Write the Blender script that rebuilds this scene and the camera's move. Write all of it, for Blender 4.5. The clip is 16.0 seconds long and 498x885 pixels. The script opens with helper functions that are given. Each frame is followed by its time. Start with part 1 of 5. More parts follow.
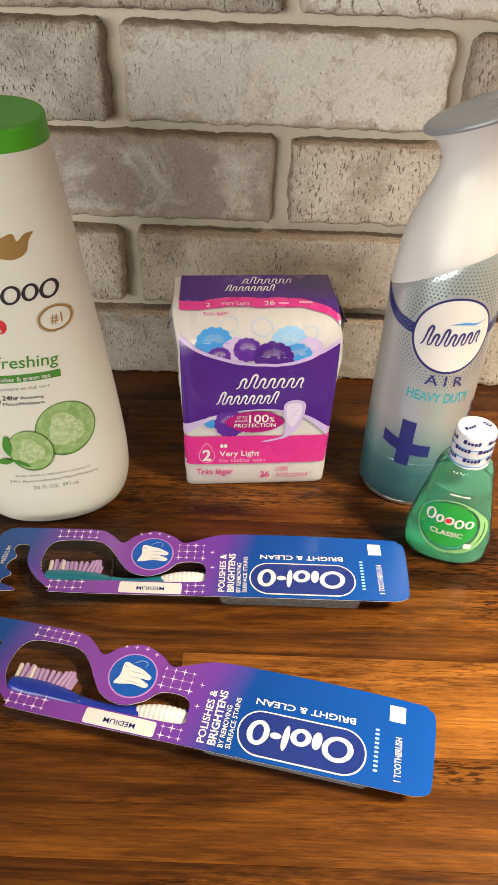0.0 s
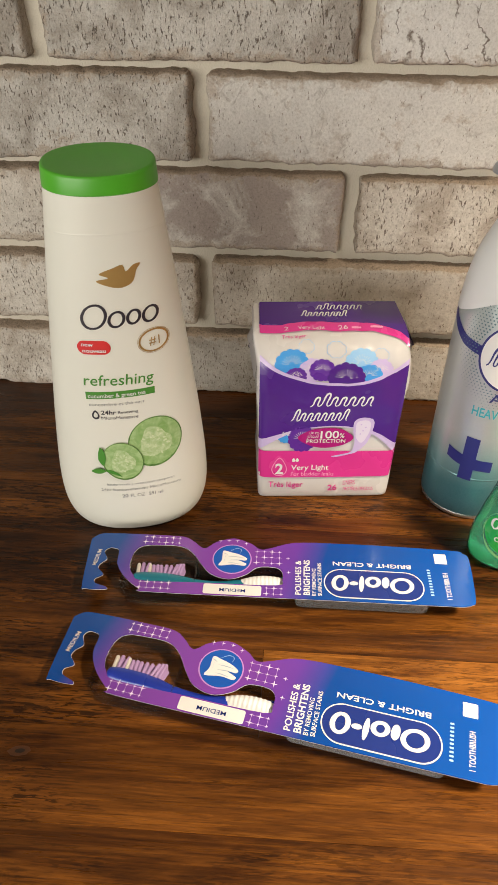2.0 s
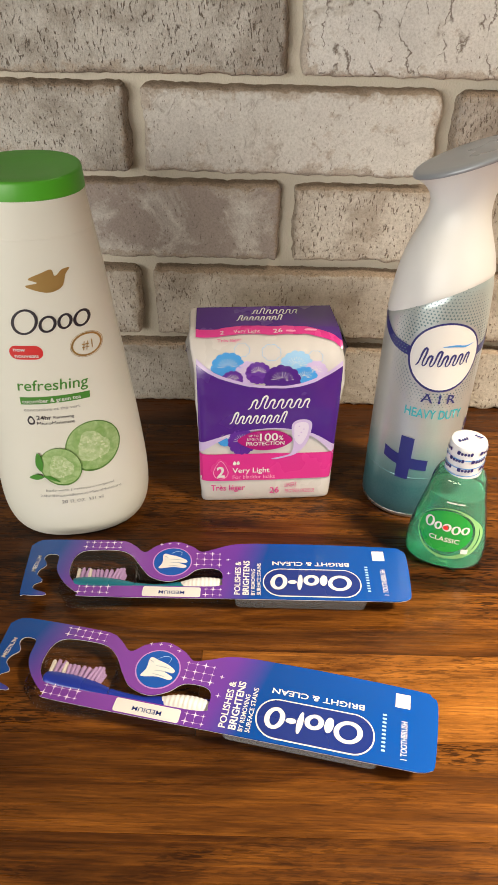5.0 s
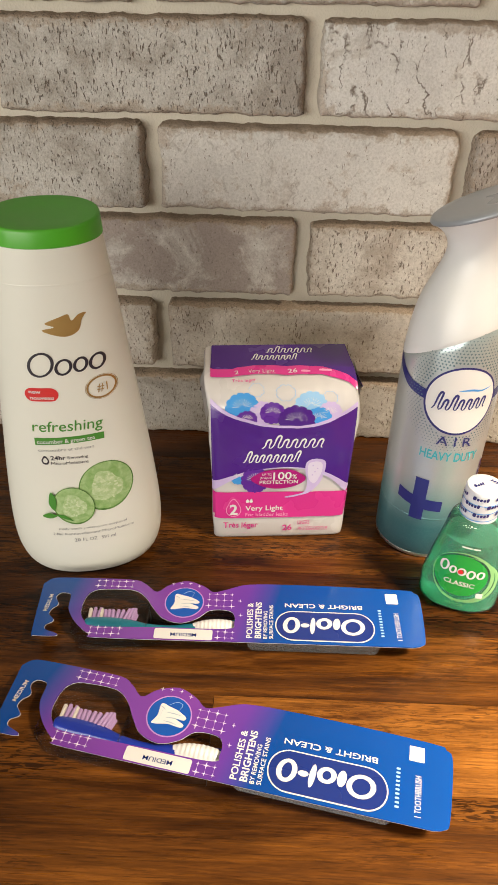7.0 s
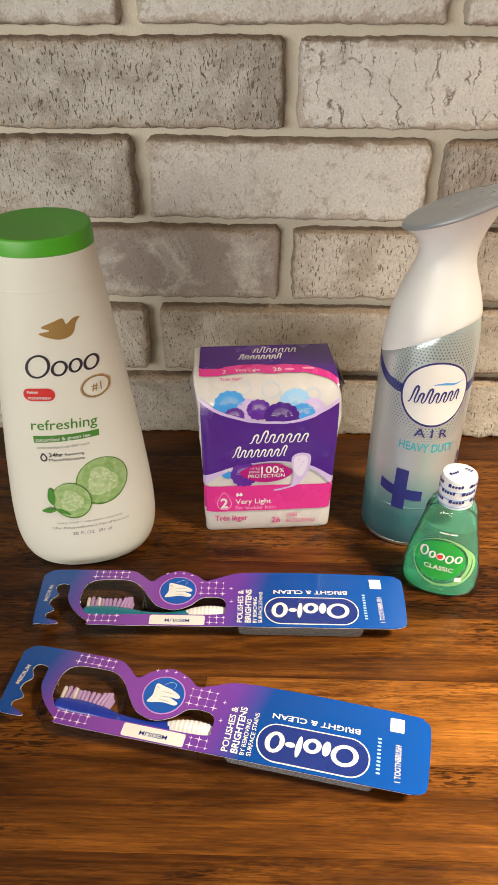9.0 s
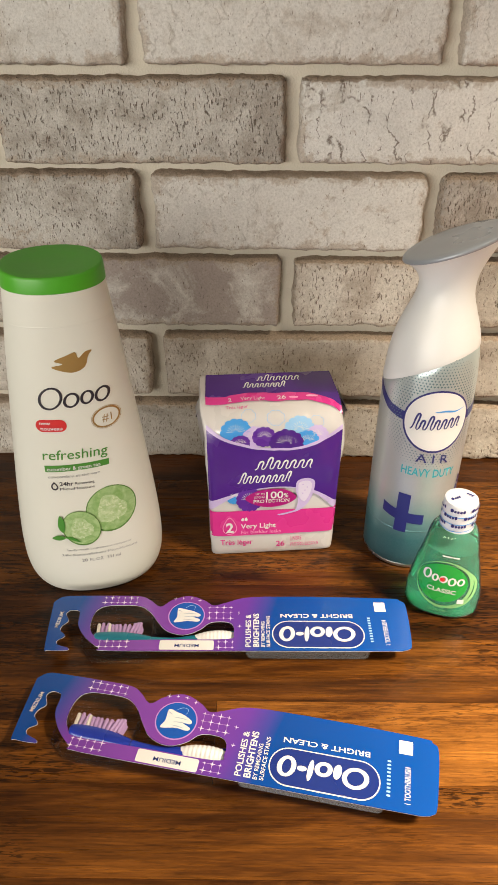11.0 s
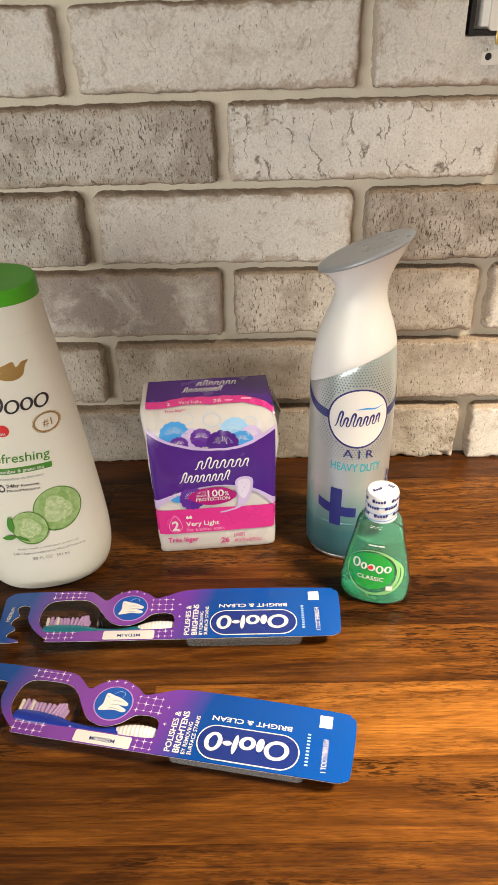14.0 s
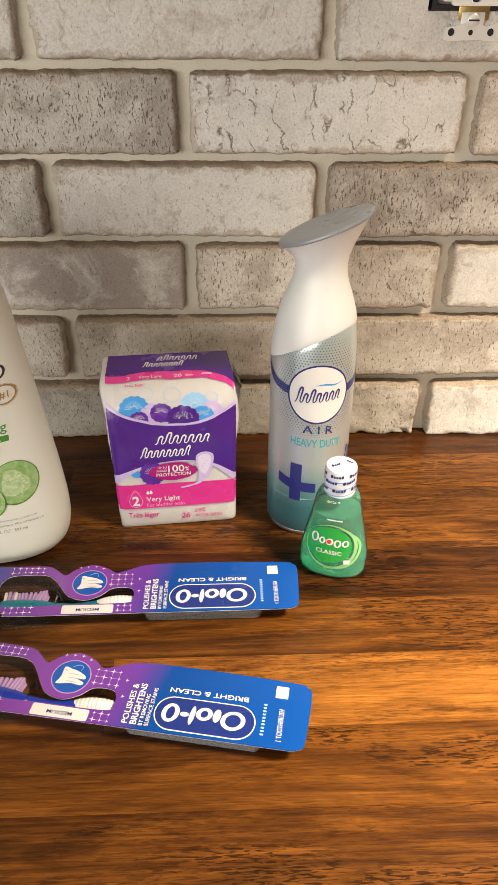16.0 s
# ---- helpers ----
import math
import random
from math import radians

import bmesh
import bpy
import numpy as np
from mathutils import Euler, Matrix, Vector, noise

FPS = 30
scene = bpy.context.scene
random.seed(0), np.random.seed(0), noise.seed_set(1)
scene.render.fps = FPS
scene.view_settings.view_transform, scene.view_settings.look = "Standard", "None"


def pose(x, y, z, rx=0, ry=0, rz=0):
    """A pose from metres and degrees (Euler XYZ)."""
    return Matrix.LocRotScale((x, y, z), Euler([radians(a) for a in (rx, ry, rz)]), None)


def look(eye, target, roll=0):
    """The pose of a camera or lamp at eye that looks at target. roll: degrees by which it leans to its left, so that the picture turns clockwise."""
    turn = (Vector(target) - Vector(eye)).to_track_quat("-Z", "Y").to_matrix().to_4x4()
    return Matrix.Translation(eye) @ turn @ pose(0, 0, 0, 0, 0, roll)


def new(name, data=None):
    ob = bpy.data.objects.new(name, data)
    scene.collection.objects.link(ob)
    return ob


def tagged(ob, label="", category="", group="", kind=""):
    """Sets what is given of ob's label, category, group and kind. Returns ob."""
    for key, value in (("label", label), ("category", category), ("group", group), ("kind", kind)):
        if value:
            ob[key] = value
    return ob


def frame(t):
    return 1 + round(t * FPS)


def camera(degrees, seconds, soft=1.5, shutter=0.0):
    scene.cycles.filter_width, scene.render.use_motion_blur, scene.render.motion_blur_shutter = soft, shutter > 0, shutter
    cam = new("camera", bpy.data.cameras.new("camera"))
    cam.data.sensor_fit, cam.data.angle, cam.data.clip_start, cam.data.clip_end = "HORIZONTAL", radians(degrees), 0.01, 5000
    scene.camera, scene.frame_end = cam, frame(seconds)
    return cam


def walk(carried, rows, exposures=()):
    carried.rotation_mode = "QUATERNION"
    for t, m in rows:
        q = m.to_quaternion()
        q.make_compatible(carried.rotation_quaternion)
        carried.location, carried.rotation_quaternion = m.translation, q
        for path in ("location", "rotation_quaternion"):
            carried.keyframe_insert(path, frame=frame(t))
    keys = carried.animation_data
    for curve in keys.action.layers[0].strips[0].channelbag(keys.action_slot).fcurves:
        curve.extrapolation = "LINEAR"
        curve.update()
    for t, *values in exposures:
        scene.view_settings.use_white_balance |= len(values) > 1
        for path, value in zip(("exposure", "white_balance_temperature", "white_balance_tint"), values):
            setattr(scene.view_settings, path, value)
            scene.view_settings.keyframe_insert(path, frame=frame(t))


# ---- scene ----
cam = camera(39.6, 16.0)
PATH = [
    (0, (0.00075, -0.44982, 0.30541), (-0.00303, 0.70520, -0.65163), 1.79),
    (0.5, (-0.00885, -0.45995, 0.31824), (-0.02547, 0.69656, -0.63685), 1.79),
    (1, (-0.02214, -0.46824, 0.31470), (-0.07206, 0.69396, -0.63230), 1.15),
    (1.5, (-0.02442, -0.47321, 0.31601), (-0.08889, 0.69899, -0.61768), 0.89),
    (2, (-0.02552, -0.47752, 0.31838), (-0.09475, 0.70793, -0.59809), 0.46),
    (2.5, (-0.00892, -0.48245, 0.31812), (-0.05904, 0.71649, -0.58190), 0.35),
    (3, (0.00756, -0.48768, 0.31486), (-0.01425, 0.71644, -0.57937), 0.40),
    (3.2, (0.00865, -0.48760, 0.31264), (-0.00031, 0.71756, -0.58039), 0.56),
    (5.5, (-0.00714, -0.48351, 0.31713), (-0.01991, 0.72718, -0.56834), 1.16),
    (6, (-0.00734, -0.47459, 0.32055), (-0.02406, 0.73821, -0.56197), 1.36),
    (6.5, (-0.00755, -0.47223, 0.32386), (-0.02301, 0.74422, -0.55363), 1.64),
    (7, (-0.00781, -0.47411, 0.32808), (-0.03871, 0.74861, -0.54026), 1.01),
    (7.5, (-0.01310, -0.47633, 0.33406), (-0.06247, 0.75108, -0.52677), 0.26),
    (8, (0.00098, -0.48212, 0.33419), (-0.04138, 0.74337, -0.52975), 0.03),
    (10.3, (-0.00602, -0.50679, 0.34044), (-0.02048, 0.73615, -0.49914), 0.47),
    (10.5, (-0.01009, -0.50541, 0.34370), (-0.02121, 0.73829, -0.49482), 0.49),
    (11, (-0.00953, -0.50019, 0.34730), (-0.01955, 0.74896, -0.48308), 0.05),
    (11.5, (0.00737, -0.51029, 0.34577), (0.00424, 0.73887, -0.48465), -0.51),
    (12, (0.02025, -0.51735, 0.34756), (0.01601, 0.73320, -0.48076), -1.14),
    (12.5, (0.02145, -0.52326, 0.34792), (0.00768, 0.72996, -0.47624), -1.63),
    (13, (0.02547, -0.52815, 0.34926), (-0.00025, 0.72832, -0.46966), -1.99),
    (13.5, (0.02384, -0.52907, 0.35228), (-0.00644, 0.73316, -0.45757), -2.02),
    (14, (0.03583, -0.52916, 0.35434), (0.01850, 0.73712, -0.44954), -1.68),
    (14.5, (0.04009, -0.53348, 0.35552), (0.02602, 0.73444, -0.44585), -1.66),
    (15, (0.05114, -0.53696, 0.35432), (0.05732, 0.72633, -0.45441), -1.19),
    (15.5, (0.05721, -0.53862, 0.35335), (0.08307, 0.71648, -0.46765), -0.57),
    (16, (0.04133, -0.53092, 0.35281), (0.09162, 0.70837, -0.49077), 0.35),
]
walk(cam, [(t, look(eye, target, roll)) for t, eye, target, roll in PATH])

# ---- light ----
world = bpy.data.worlds.new("room_world")
scene.world = world
world.use_nodes = True
world.node_tree.nodes["Background"].inputs[0].default_value = (0.9, 0.95, 1.0, 1)
world.node_tree.nodes["Background"].inputs[1].default_value = 0.02


def lamp(name, kind, eye, target, power, colour, size=0.2, size_y=None):
    data = bpy.data.lights.new(name, kind)
    data.energy, data.color = power, colour
    if kind == "AREA":
        data.shape = "RECTANGLE"
        data.size, data.size_y = size, size_y or size
    else:
        data.shadow_soft_size = size
    ob = new(name, data)
    ob.matrix_world = look(eye, target)
    return ob


ceiling_spot = lamp("ceiling_spot_light", "SPOT", (0.88, -0.62, 1.32), (0.55, -0.42, 0.02), 610.0, (1.0, 0.84, 0.63), 0.15)
ceiling_spot.data.spot_size, ceiling_spot.data.spot_blend = radians(53), 1.0
lamp("window_light", "AREA", (-0.85, -1.95, 0.40), (0.0, 0.0, 0.28), 46.5, (1.0, 0.95, 0.86), 2.0, 0.8)
scene.view_settings.exposure = -0.22

# ---- tools ----
from mathutils.geometry import tessellate_polygon


def nodes_of(name):
    m = bpy.data.materials.new(name)
    m.use_nodes = True
    t = m.node_tree
    return m, t, t.nodes["Principled BSDF"]


def put(t, kind, **inputs):
    n = t.nodes.new(kind)
    for k, v in inputs.items():
        n.inputs[k.replace("_", " ")].default_value = v
    return n


def ramp(t, source, stops):
    n = t.nodes.new("ShaderNodeValToRGB")
    e = n.color_ramp.elements
    while len(e) < len(stops):
        e.new(0.5)
    for el, (p, c) in zip(e, stops):
        el.position, el.color = p, (*c, 1)
    t.links.new(source, n.inputs[0])
    return n


def mixed(t, factor, a, b, how="MIX"):
    n = t.nodes.new("ShaderNodeMix")
    n.data_type, n.blend_type = "RGBA", how
    for socket, v in ((n.inputs[0], factor), (n.inputs[6], a), (n.inputs[7], b)):
        if isinstance(v, bpy.types.NodeSocket):
            t.links.new(v, socket)
        elif isinstance(v, (int, float)):
            socket.default_value = v
        else:
            socket.default_value = (*v, 1)
    return n.outputs[2]


def plain(name, colour, rough=0.45, metal=0.0, bump=0.0, grain=300.0, vary=0.06, coat=0.0, sheen=0.0):
    """A paint, plastic or print with slight variation at two scales and fine relief."""
    m, t, p = nodes_of(name)
    tc = put(t, "ShaderNodeTexCoord")
    big = put(t, "ShaderNodeTexNoise", Scale=28.0, Detail=3.0)
    small = put(t, "ShaderNodeTexNoise", Scale=grain, Detail=4.0)
    for n in (big, small):
        t.links.new(tc.outputs["Object"], n.inputs["Vector"])
    dark = tuple(c * (1 - vary) for c in colour)
    light = tuple(min(1, c * (1 + vary * 0.6)) for c in colour)
    c = mixed(t, big.outputs[0], dark, light)
    c = mixed(t, 0.25, c, mixed(t, small.outputs[0], dark, light))
    t.links.new(c, p.inputs["Base Color"])
    r = put(t, "ShaderNodeMapRange", From_Min=0.3, From_Max=0.7, To_Min=max(0.02, rough - 0.06), To_Max=rough + 0.06)
    t.links.new(big.outputs[0], r.inputs[0])
    t.links.new(r.outputs[0], p.inputs["Roughness"])
    p.inputs["Metallic"].default_value = metal
    p.inputs["Coat Weight"].default_value = coat
    p.inputs["Coat Roughness"].default_value = 0.12
    if bump:
        b = put(t, "ShaderNodeBump", Strength=bump, Distance=0.0006)
        t.links.new(small.outputs[0], b.inputs["Height"])
        t.links.new(b.outputs[0], p.inputs["Normal"])
    return m


def clear(name, tint, rough=0.06, body=0.10, ior=1.45):
    """Thin clear plastic: see-through, with a faint tint and real gloss."""
    m, t, p = nodes_of(name)
    out = t.nodes["Material Output"]
    see = put(t, "ShaderNodeBsdfTransparent", Color=(*tint, 1))
    gloss = put(t, "ShaderNodeBsdfGlossy", Roughness=rough)
    haze = put(t, "ShaderNodeBsdfDiffuse", Color=(0.75, 0.75, 0.74, 1))
    fres = put(t, "ShaderNodeFresnel", IOR=ior)
    a = put(t, "ShaderNodeMixShader", Fac=body)
    b = t.nodes.new("ShaderNodeMixShader")
    t.links.new(see.outputs[0], a.inputs[1])
    t.links.new(haze.outputs[0], a.inputs[2])
    t.links.new(fres.outputs[0], b.inputs[0])
    t.links.new(a.outputs[0], b.inputs[1])
    t.links.new(gloss.outputs[0], b.inputs[2])
    t.links.new(b.outputs[0], out.inputs[0])
    t.nodes.remove(p)
    return m


def thing(name, m, label, category, group="", kind=""):
    ob = new(name)
    ob.matrix_world = m
    ob.empty_display_size = 0.02
    return tagged(ob, label, category, group, kind)


def part(name, bm, material, parent=None, label="", smooth=True):
    me = bpy.data.meshes.new(name)
    bm.to_mesh(me)
    bm.free()
    if smooth:
        for f in me.polygons:
            f.use_smooth = True
        me.set_sharp_from_angle(angle=radians(38))
    me.materials.append(material)
    ob = new(name, me)
    ob.parent = parent
    return tagged(ob, label)


def box(bm, lo, hi, bevel=0.0, segments=2):
    r = bmesh.ops.create_cube(bm, size=1)["verts"]
    for v in r:
        for i in range(3):
            v.co[i] = lo[i] + (v.co[i] + 0.5) * (hi[i] - lo[i])
    if bevel:
        es = list({e for v in r for e in v.link_edges})
        bmesh.ops.bevel(bm, geom=es, offset=bevel, segments=segments, affect="EDGES", profile=0.5)
    return bm


def ring(a, b, n, z, count=72, cx=0.0, cy=0.0, tilt=0.0):
    """A super-ellipse; tilt is the rise of z for each metre of x."""
    pts = []
    for i in range(count):
        w = 2 * math.pi * i / count
        c, s = math.cos(w), math.sin(w)
        x = a * math.copysign(abs(c) ** (2 / n), c)
        y = b * math.copysign(abs(s) ** (2 / n), s)
        pts.append(Vector((cx + x, cy + y, z + tilt * x)))
    return pts


def loft(rings, bottom=True, top=True, bm=None):
    bm = bm or bmesh.new()
    rows = [[bm.verts.new(p) for p in r] for r in rings]
    for lo, hi in zip(rows, rows[1:]):
        k = len(lo)
        for i in range(k):
            bm.faces.new((lo[i], lo[(i + 1) % k], hi[(i + 1) % k], hi[i]))
    if bottom:
        bm.faces.new(rows[0][::-1])
    if top:
        bm.faces.new(rows[-1])
    return bm


def between(table, z):
    """Smooth interpolation in a table of rows (z, values...)."""
    if z <= table[0][0]:
        return table[0][1:]
    for r0, r1 in zip(table, table[1:]):
        if z <= r1[0]:
            k = (z - r0[0]) / (r1[0] - r0[0])
            return tuple(a + (b - a) * k for a, b in zip(r0[1:], r1[1:]))
    return table[-1][1:]


def smooth_rows(table, steps=6):
    """The same table with smooth rows put in between."""
    out, n = [], len(table)
    for i in range(n - 1):
        p = [table[min(max(i + k - 1, 0), n - 1)] for k in range(4)]
        for s in range(steps):
            u = s / steps
            h = (p[2][0] - p[1][0])
            row = [p[1][0] + h * u]
            for j in range(1, len(p[1])):
                m1 = (p[2][j] - p[0][j]) / max(1e-9, p[2][0] - p[0][0]) * h
                m2 = (p[3][j] - p[1][j]) / max(1e-9, p[3][0] - p[1][0]) * h
                row.append((2 * u ** 3 - 3 * u * u + 1) * p[1][j] + (u ** 3 - 2 * u * u + u) * m1 + (3 * u * u - 2 * u ** 3) * p[2][j] + (u ** 3 - u * u) * m2)
            out.append(tuple(row))
    return out + [tuple(table[-1])]


def curve(points, steps=6, closed=True):
    """A smooth line through control points."""
    n, out = len(points), []
    for i in range(n if closed else n - 1):
        if closed:
            p = [points[(i + k - 1) % n] for k in range(4)]
        else:
            p = [points[min(max(i + k - 1, 0), n - 1)] for k in range(4)]
        for s in range(steps):
            u = s / steps
            out.append(tuple(0.5 * (2 * p[1][j] + (p[2][j] - p[0][j]) * u + (2 * p[0][j] - 5 * p[1][j] + 4 * p[2][j] - p[3][j]) * u * u
                                    + (3 * p[1][j] - p[0][j] - 3 * p[2][j] + p[3][j]) * u ** 3) for j in range(2)))
    if not closed:
        out.append(tuple(points[-1]))
    return out


def rounded(x0, y0, x1, y1, r, steps=5):
    out = []
    for cx, cy, w in ((x1 - r, y1 - r, 0), (x0 + r, y1 - r, 90), (x0 + r, y0 + r, 180), (x1 - r, y0 + r, 270)):
        for i in range(steps + 1):
            a = radians(w + 90 * i / steps)
            out.append((cx + r * math.cos(a), cy + r * math.sin(a)))
    return out


def oval(cx, cy, rx, ry, count=40, turn=0.0):
    c, s = math.cos(radians(turn)), math.sin(radians(turn))
    return [(cx + rx * math.cos(w) * c - ry * math.sin(w) * s, cy + rx * math.cos(w) * s + ry * math.sin(w) * c)
            for w in (2 * math.pi * i / count for i in range(count))]


def flat_bm(shapes, cell=0.0):
    """Flat faces in the plane of x and y; a shape is a list of loops, the first its outline, the rest holes."""
    bm = bmesh.new()
    for loops in shapes:
        pts = [p for loop in loops for p in loop]
        vs = [bm.verts.new((p[0], p[1], 0)) for p in pts]
        for tri in tessellate_polygon([[Vector((p[0], p[1], 0)) for p in loop] for loop in loops]):
            try:
                f = bm.faces.new([vs[i] for i in tri])
            except ValueError:
                continue
            f.normal_update()
            if f.normal.z < 0:
                f.normal_flip()
    if cell:
        for axis in (0, 1):
            lo = min(v.co[axis] for v in bm.verts)
            hi = max(v.co[axis] for v in bm.verts)
            k = math.ceil(lo / cell) * cell
            while k < hi:
                at, way = [0, 0, 0], [0, 0, 0]
                at[axis], way[axis] = k, 1
                bmesh.ops.bisect_plane(bm, geom=bm.verts[:] + bm.edges[:] + bm.faces[:], plane_co=at, plane_no=way)
                k += cell
    return bm


def mapped(bm, put_at):
    for v in bm.verts:
        v.co = put_at(v.co.x, v.co.y)
    bmesh.ops.recalc_face_normals(bm, faces=[]) if not bm.faces else None
    return bm


def printed(name, shapes, put_at, material, parent, cell=0.0, label=""):
    return part(name, mapped(flat_bm(shapes, cell), put_at), material, parent, label)


def plate(loops, z0, z1):
    """A plate with an outline and holes, with its edges."""
    bm = flat_bm([loops])
    for v in bm.verts:
        v.co.z = z1
    faces = bm.faces[:]
    low = {v: bm.verts.new((v.co.x, v.co.y, z0)) for v in bm.verts[:]}
    rim = [e for e in bm.edges if len(e.link_faces) == 1]
    for f in faces:
        bm.faces.new([low[v] for v in reversed(f.verts)])
    for e in rim:
        a, b = e.verts
        bm.faces.new((a, b, low[b], low[a]))
    bmesh.ops.recalc_face_normals(bm, faces=bm.faces)
    return bm


def words(body, size, width=0.0, bold=0.0, shear=0.0, spacing=1.0):
    """Built-in lettering as a flat bmesh, centred on its own box; width fits it to a length."""
    cu = bpy.data.curves.new("lettering", "FONT")
    cu.body, cu.size, cu.offset, cu.shear, cu.space_character = body, 1.0, bold, shear, spacing
    cu.resolution_u = 3
    ob = bpy.data.objects.new("lettering", cu)
    scene.collection.objects.link(ob)
    me = bpy.data.meshes.new_from_object(ob.evaluated_get(bpy.context.evaluated_depsgraph_get()))
    bpy.data.objects.remove(ob)
    bm = bmesh.new()
    bm.from_mesh(me)
    bpy.data.meshes.remove(me)
    xs, ys = [v.co.x for v in bm.verts], [v.co.y for v in bm.verts]
    cap = 0.70
    mx, k = (min(xs) + max(xs)) / 2, size / cap
    kx = width / (max(xs) - min(xs)) if width else k
    for v in bm.verts:
        v.co = Vector(((v.co.x - mx) * kx, (v.co.y - cap / 2) * k, 0))
    return bm


def lettered(name, body, size, at, put_at, material, parent, width=0.0, turn=0.0, bold=0.0, shear=0.0, rise=0.0):
    bm = words(body, size, width, bold, shear)
    c, s = math.cos(radians(turn)), math.sin(radians(turn))
    for v in bm.verts:
        x, y = v.co.x, v.co.y + rise * v.co.x
        v.co = put_at(at[0] + x * c - y * s, at[1] + x * s + y * c)
    return part(name, bm, material, parent, smooth=False)


def moved(points, dx, dy, turn=0.0, k=1.0):
    c, s = math.cos(radians(turn)) * k, math.sin(radians(turn)) * k
    return [(dx + x * c - y * s, dy + x * s + y * c) for x, y in points]


def slabs(cx, cy, widths, heights, gap, slant=0.2, low=None, turn=0.0, split=True):
    """A row of plain slim strokes that stands in for a trade mark."""
    total = sum(widths) + gap * (len(widths) - 1)
    x, out = -total / 2, []
    for i, (w, h) in enumerate(zip(widths, heights)):
        y0 = (low[i] if low else 0.0)
        pieces = ((0.0, 0.38, 1.0), (0.62, 0.38, 0.86)) if split and w > 0.0021 else ((0.0, 1.0, 1.0),)
        for k0, kw, kh in pieces:
            xa, wa, ha = x + k0 * w, kw * w, h * kh
            loop = [(xa + wa / 2 + wa / 2 * math.copysign(abs(math.cos(a)) ** 0.75, math.cos(a)), y0 + ha / 2 + ha / 2 * math.copysign(abs(math.sin(a)) ** 0.75, math.sin(a)))
                    for a in (2 * math.pi * q / 20 for q in range(20))]
            out.append([moved([(px + slant * py, py) for px, py in loop], cx, cy, turn)])
        x += w + gap
    return out


def squiggle(cx, cy, width, height, waves, thick, slant=0.3, first=1.0, tall=(), turn=0.0, aspect=1.0):
    """A plain wavy ribbon that stands in for a trade mark; tall: waves that rise higher."""
    n = waves * 14
    mid, half = [], []
    for i in range(n + 1):
        t = i / n
        k = int(t * waves - 1e-9)
        h = height * (first if k == 0 else 1.45 if k in tall else 1.0)
        y = h * (0.5 - 0.5 * math.cos(2 * math.pi * waves * t))
        x = -width / 2 + width * t + 0.10 * width / waves * math.sin(4 * math.pi * waves * t)
        mid.append((x + slant * y / aspect, y))
        half.append(thick * (0.55 + 0.45 * math.sin(math.pi * waves * t) ** 2) / 2)
    edges = []
    for i in range(n + 1):
        a, b = mid[max(0, i - 1)], mid[min(n, i + 1)]
        dx, dy = b[0] - a[0], (b[1] - a[1]) / aspect
        d = math.hypot(dx, dy) or 1.0
        nx, ny = -dy / d * half[i], dx / d * half[i] * aspect
        edges.append(((mid[i][0] + nx, mid[i][1] + ny), (mid[i][0] - nx, mid[i][1] - ny)))
    return [[moved([e0[0], e0[1], e1[1], e1[0]], cx, cy, turn)] for e0, e1 in zip(edges, edges[1:])]


def bars(cx, cy, rows, height, pitch, turn=0.0):
    """Plain bars for small print: rows of lengths."""
    out = []
    for r, lengths in enumerate(rows):
        total = sum(lengths) + 0.25 * height * 2 * (len(lengths) - 1)
        x = -total / 2
        for w in lengths:
            out.append([moved(rounded(x, -r * pitch, x + w, -r * pitch + height, height * 0.2, 2), cx, cy, turn)])
            x += w + height * 0.5
    return out


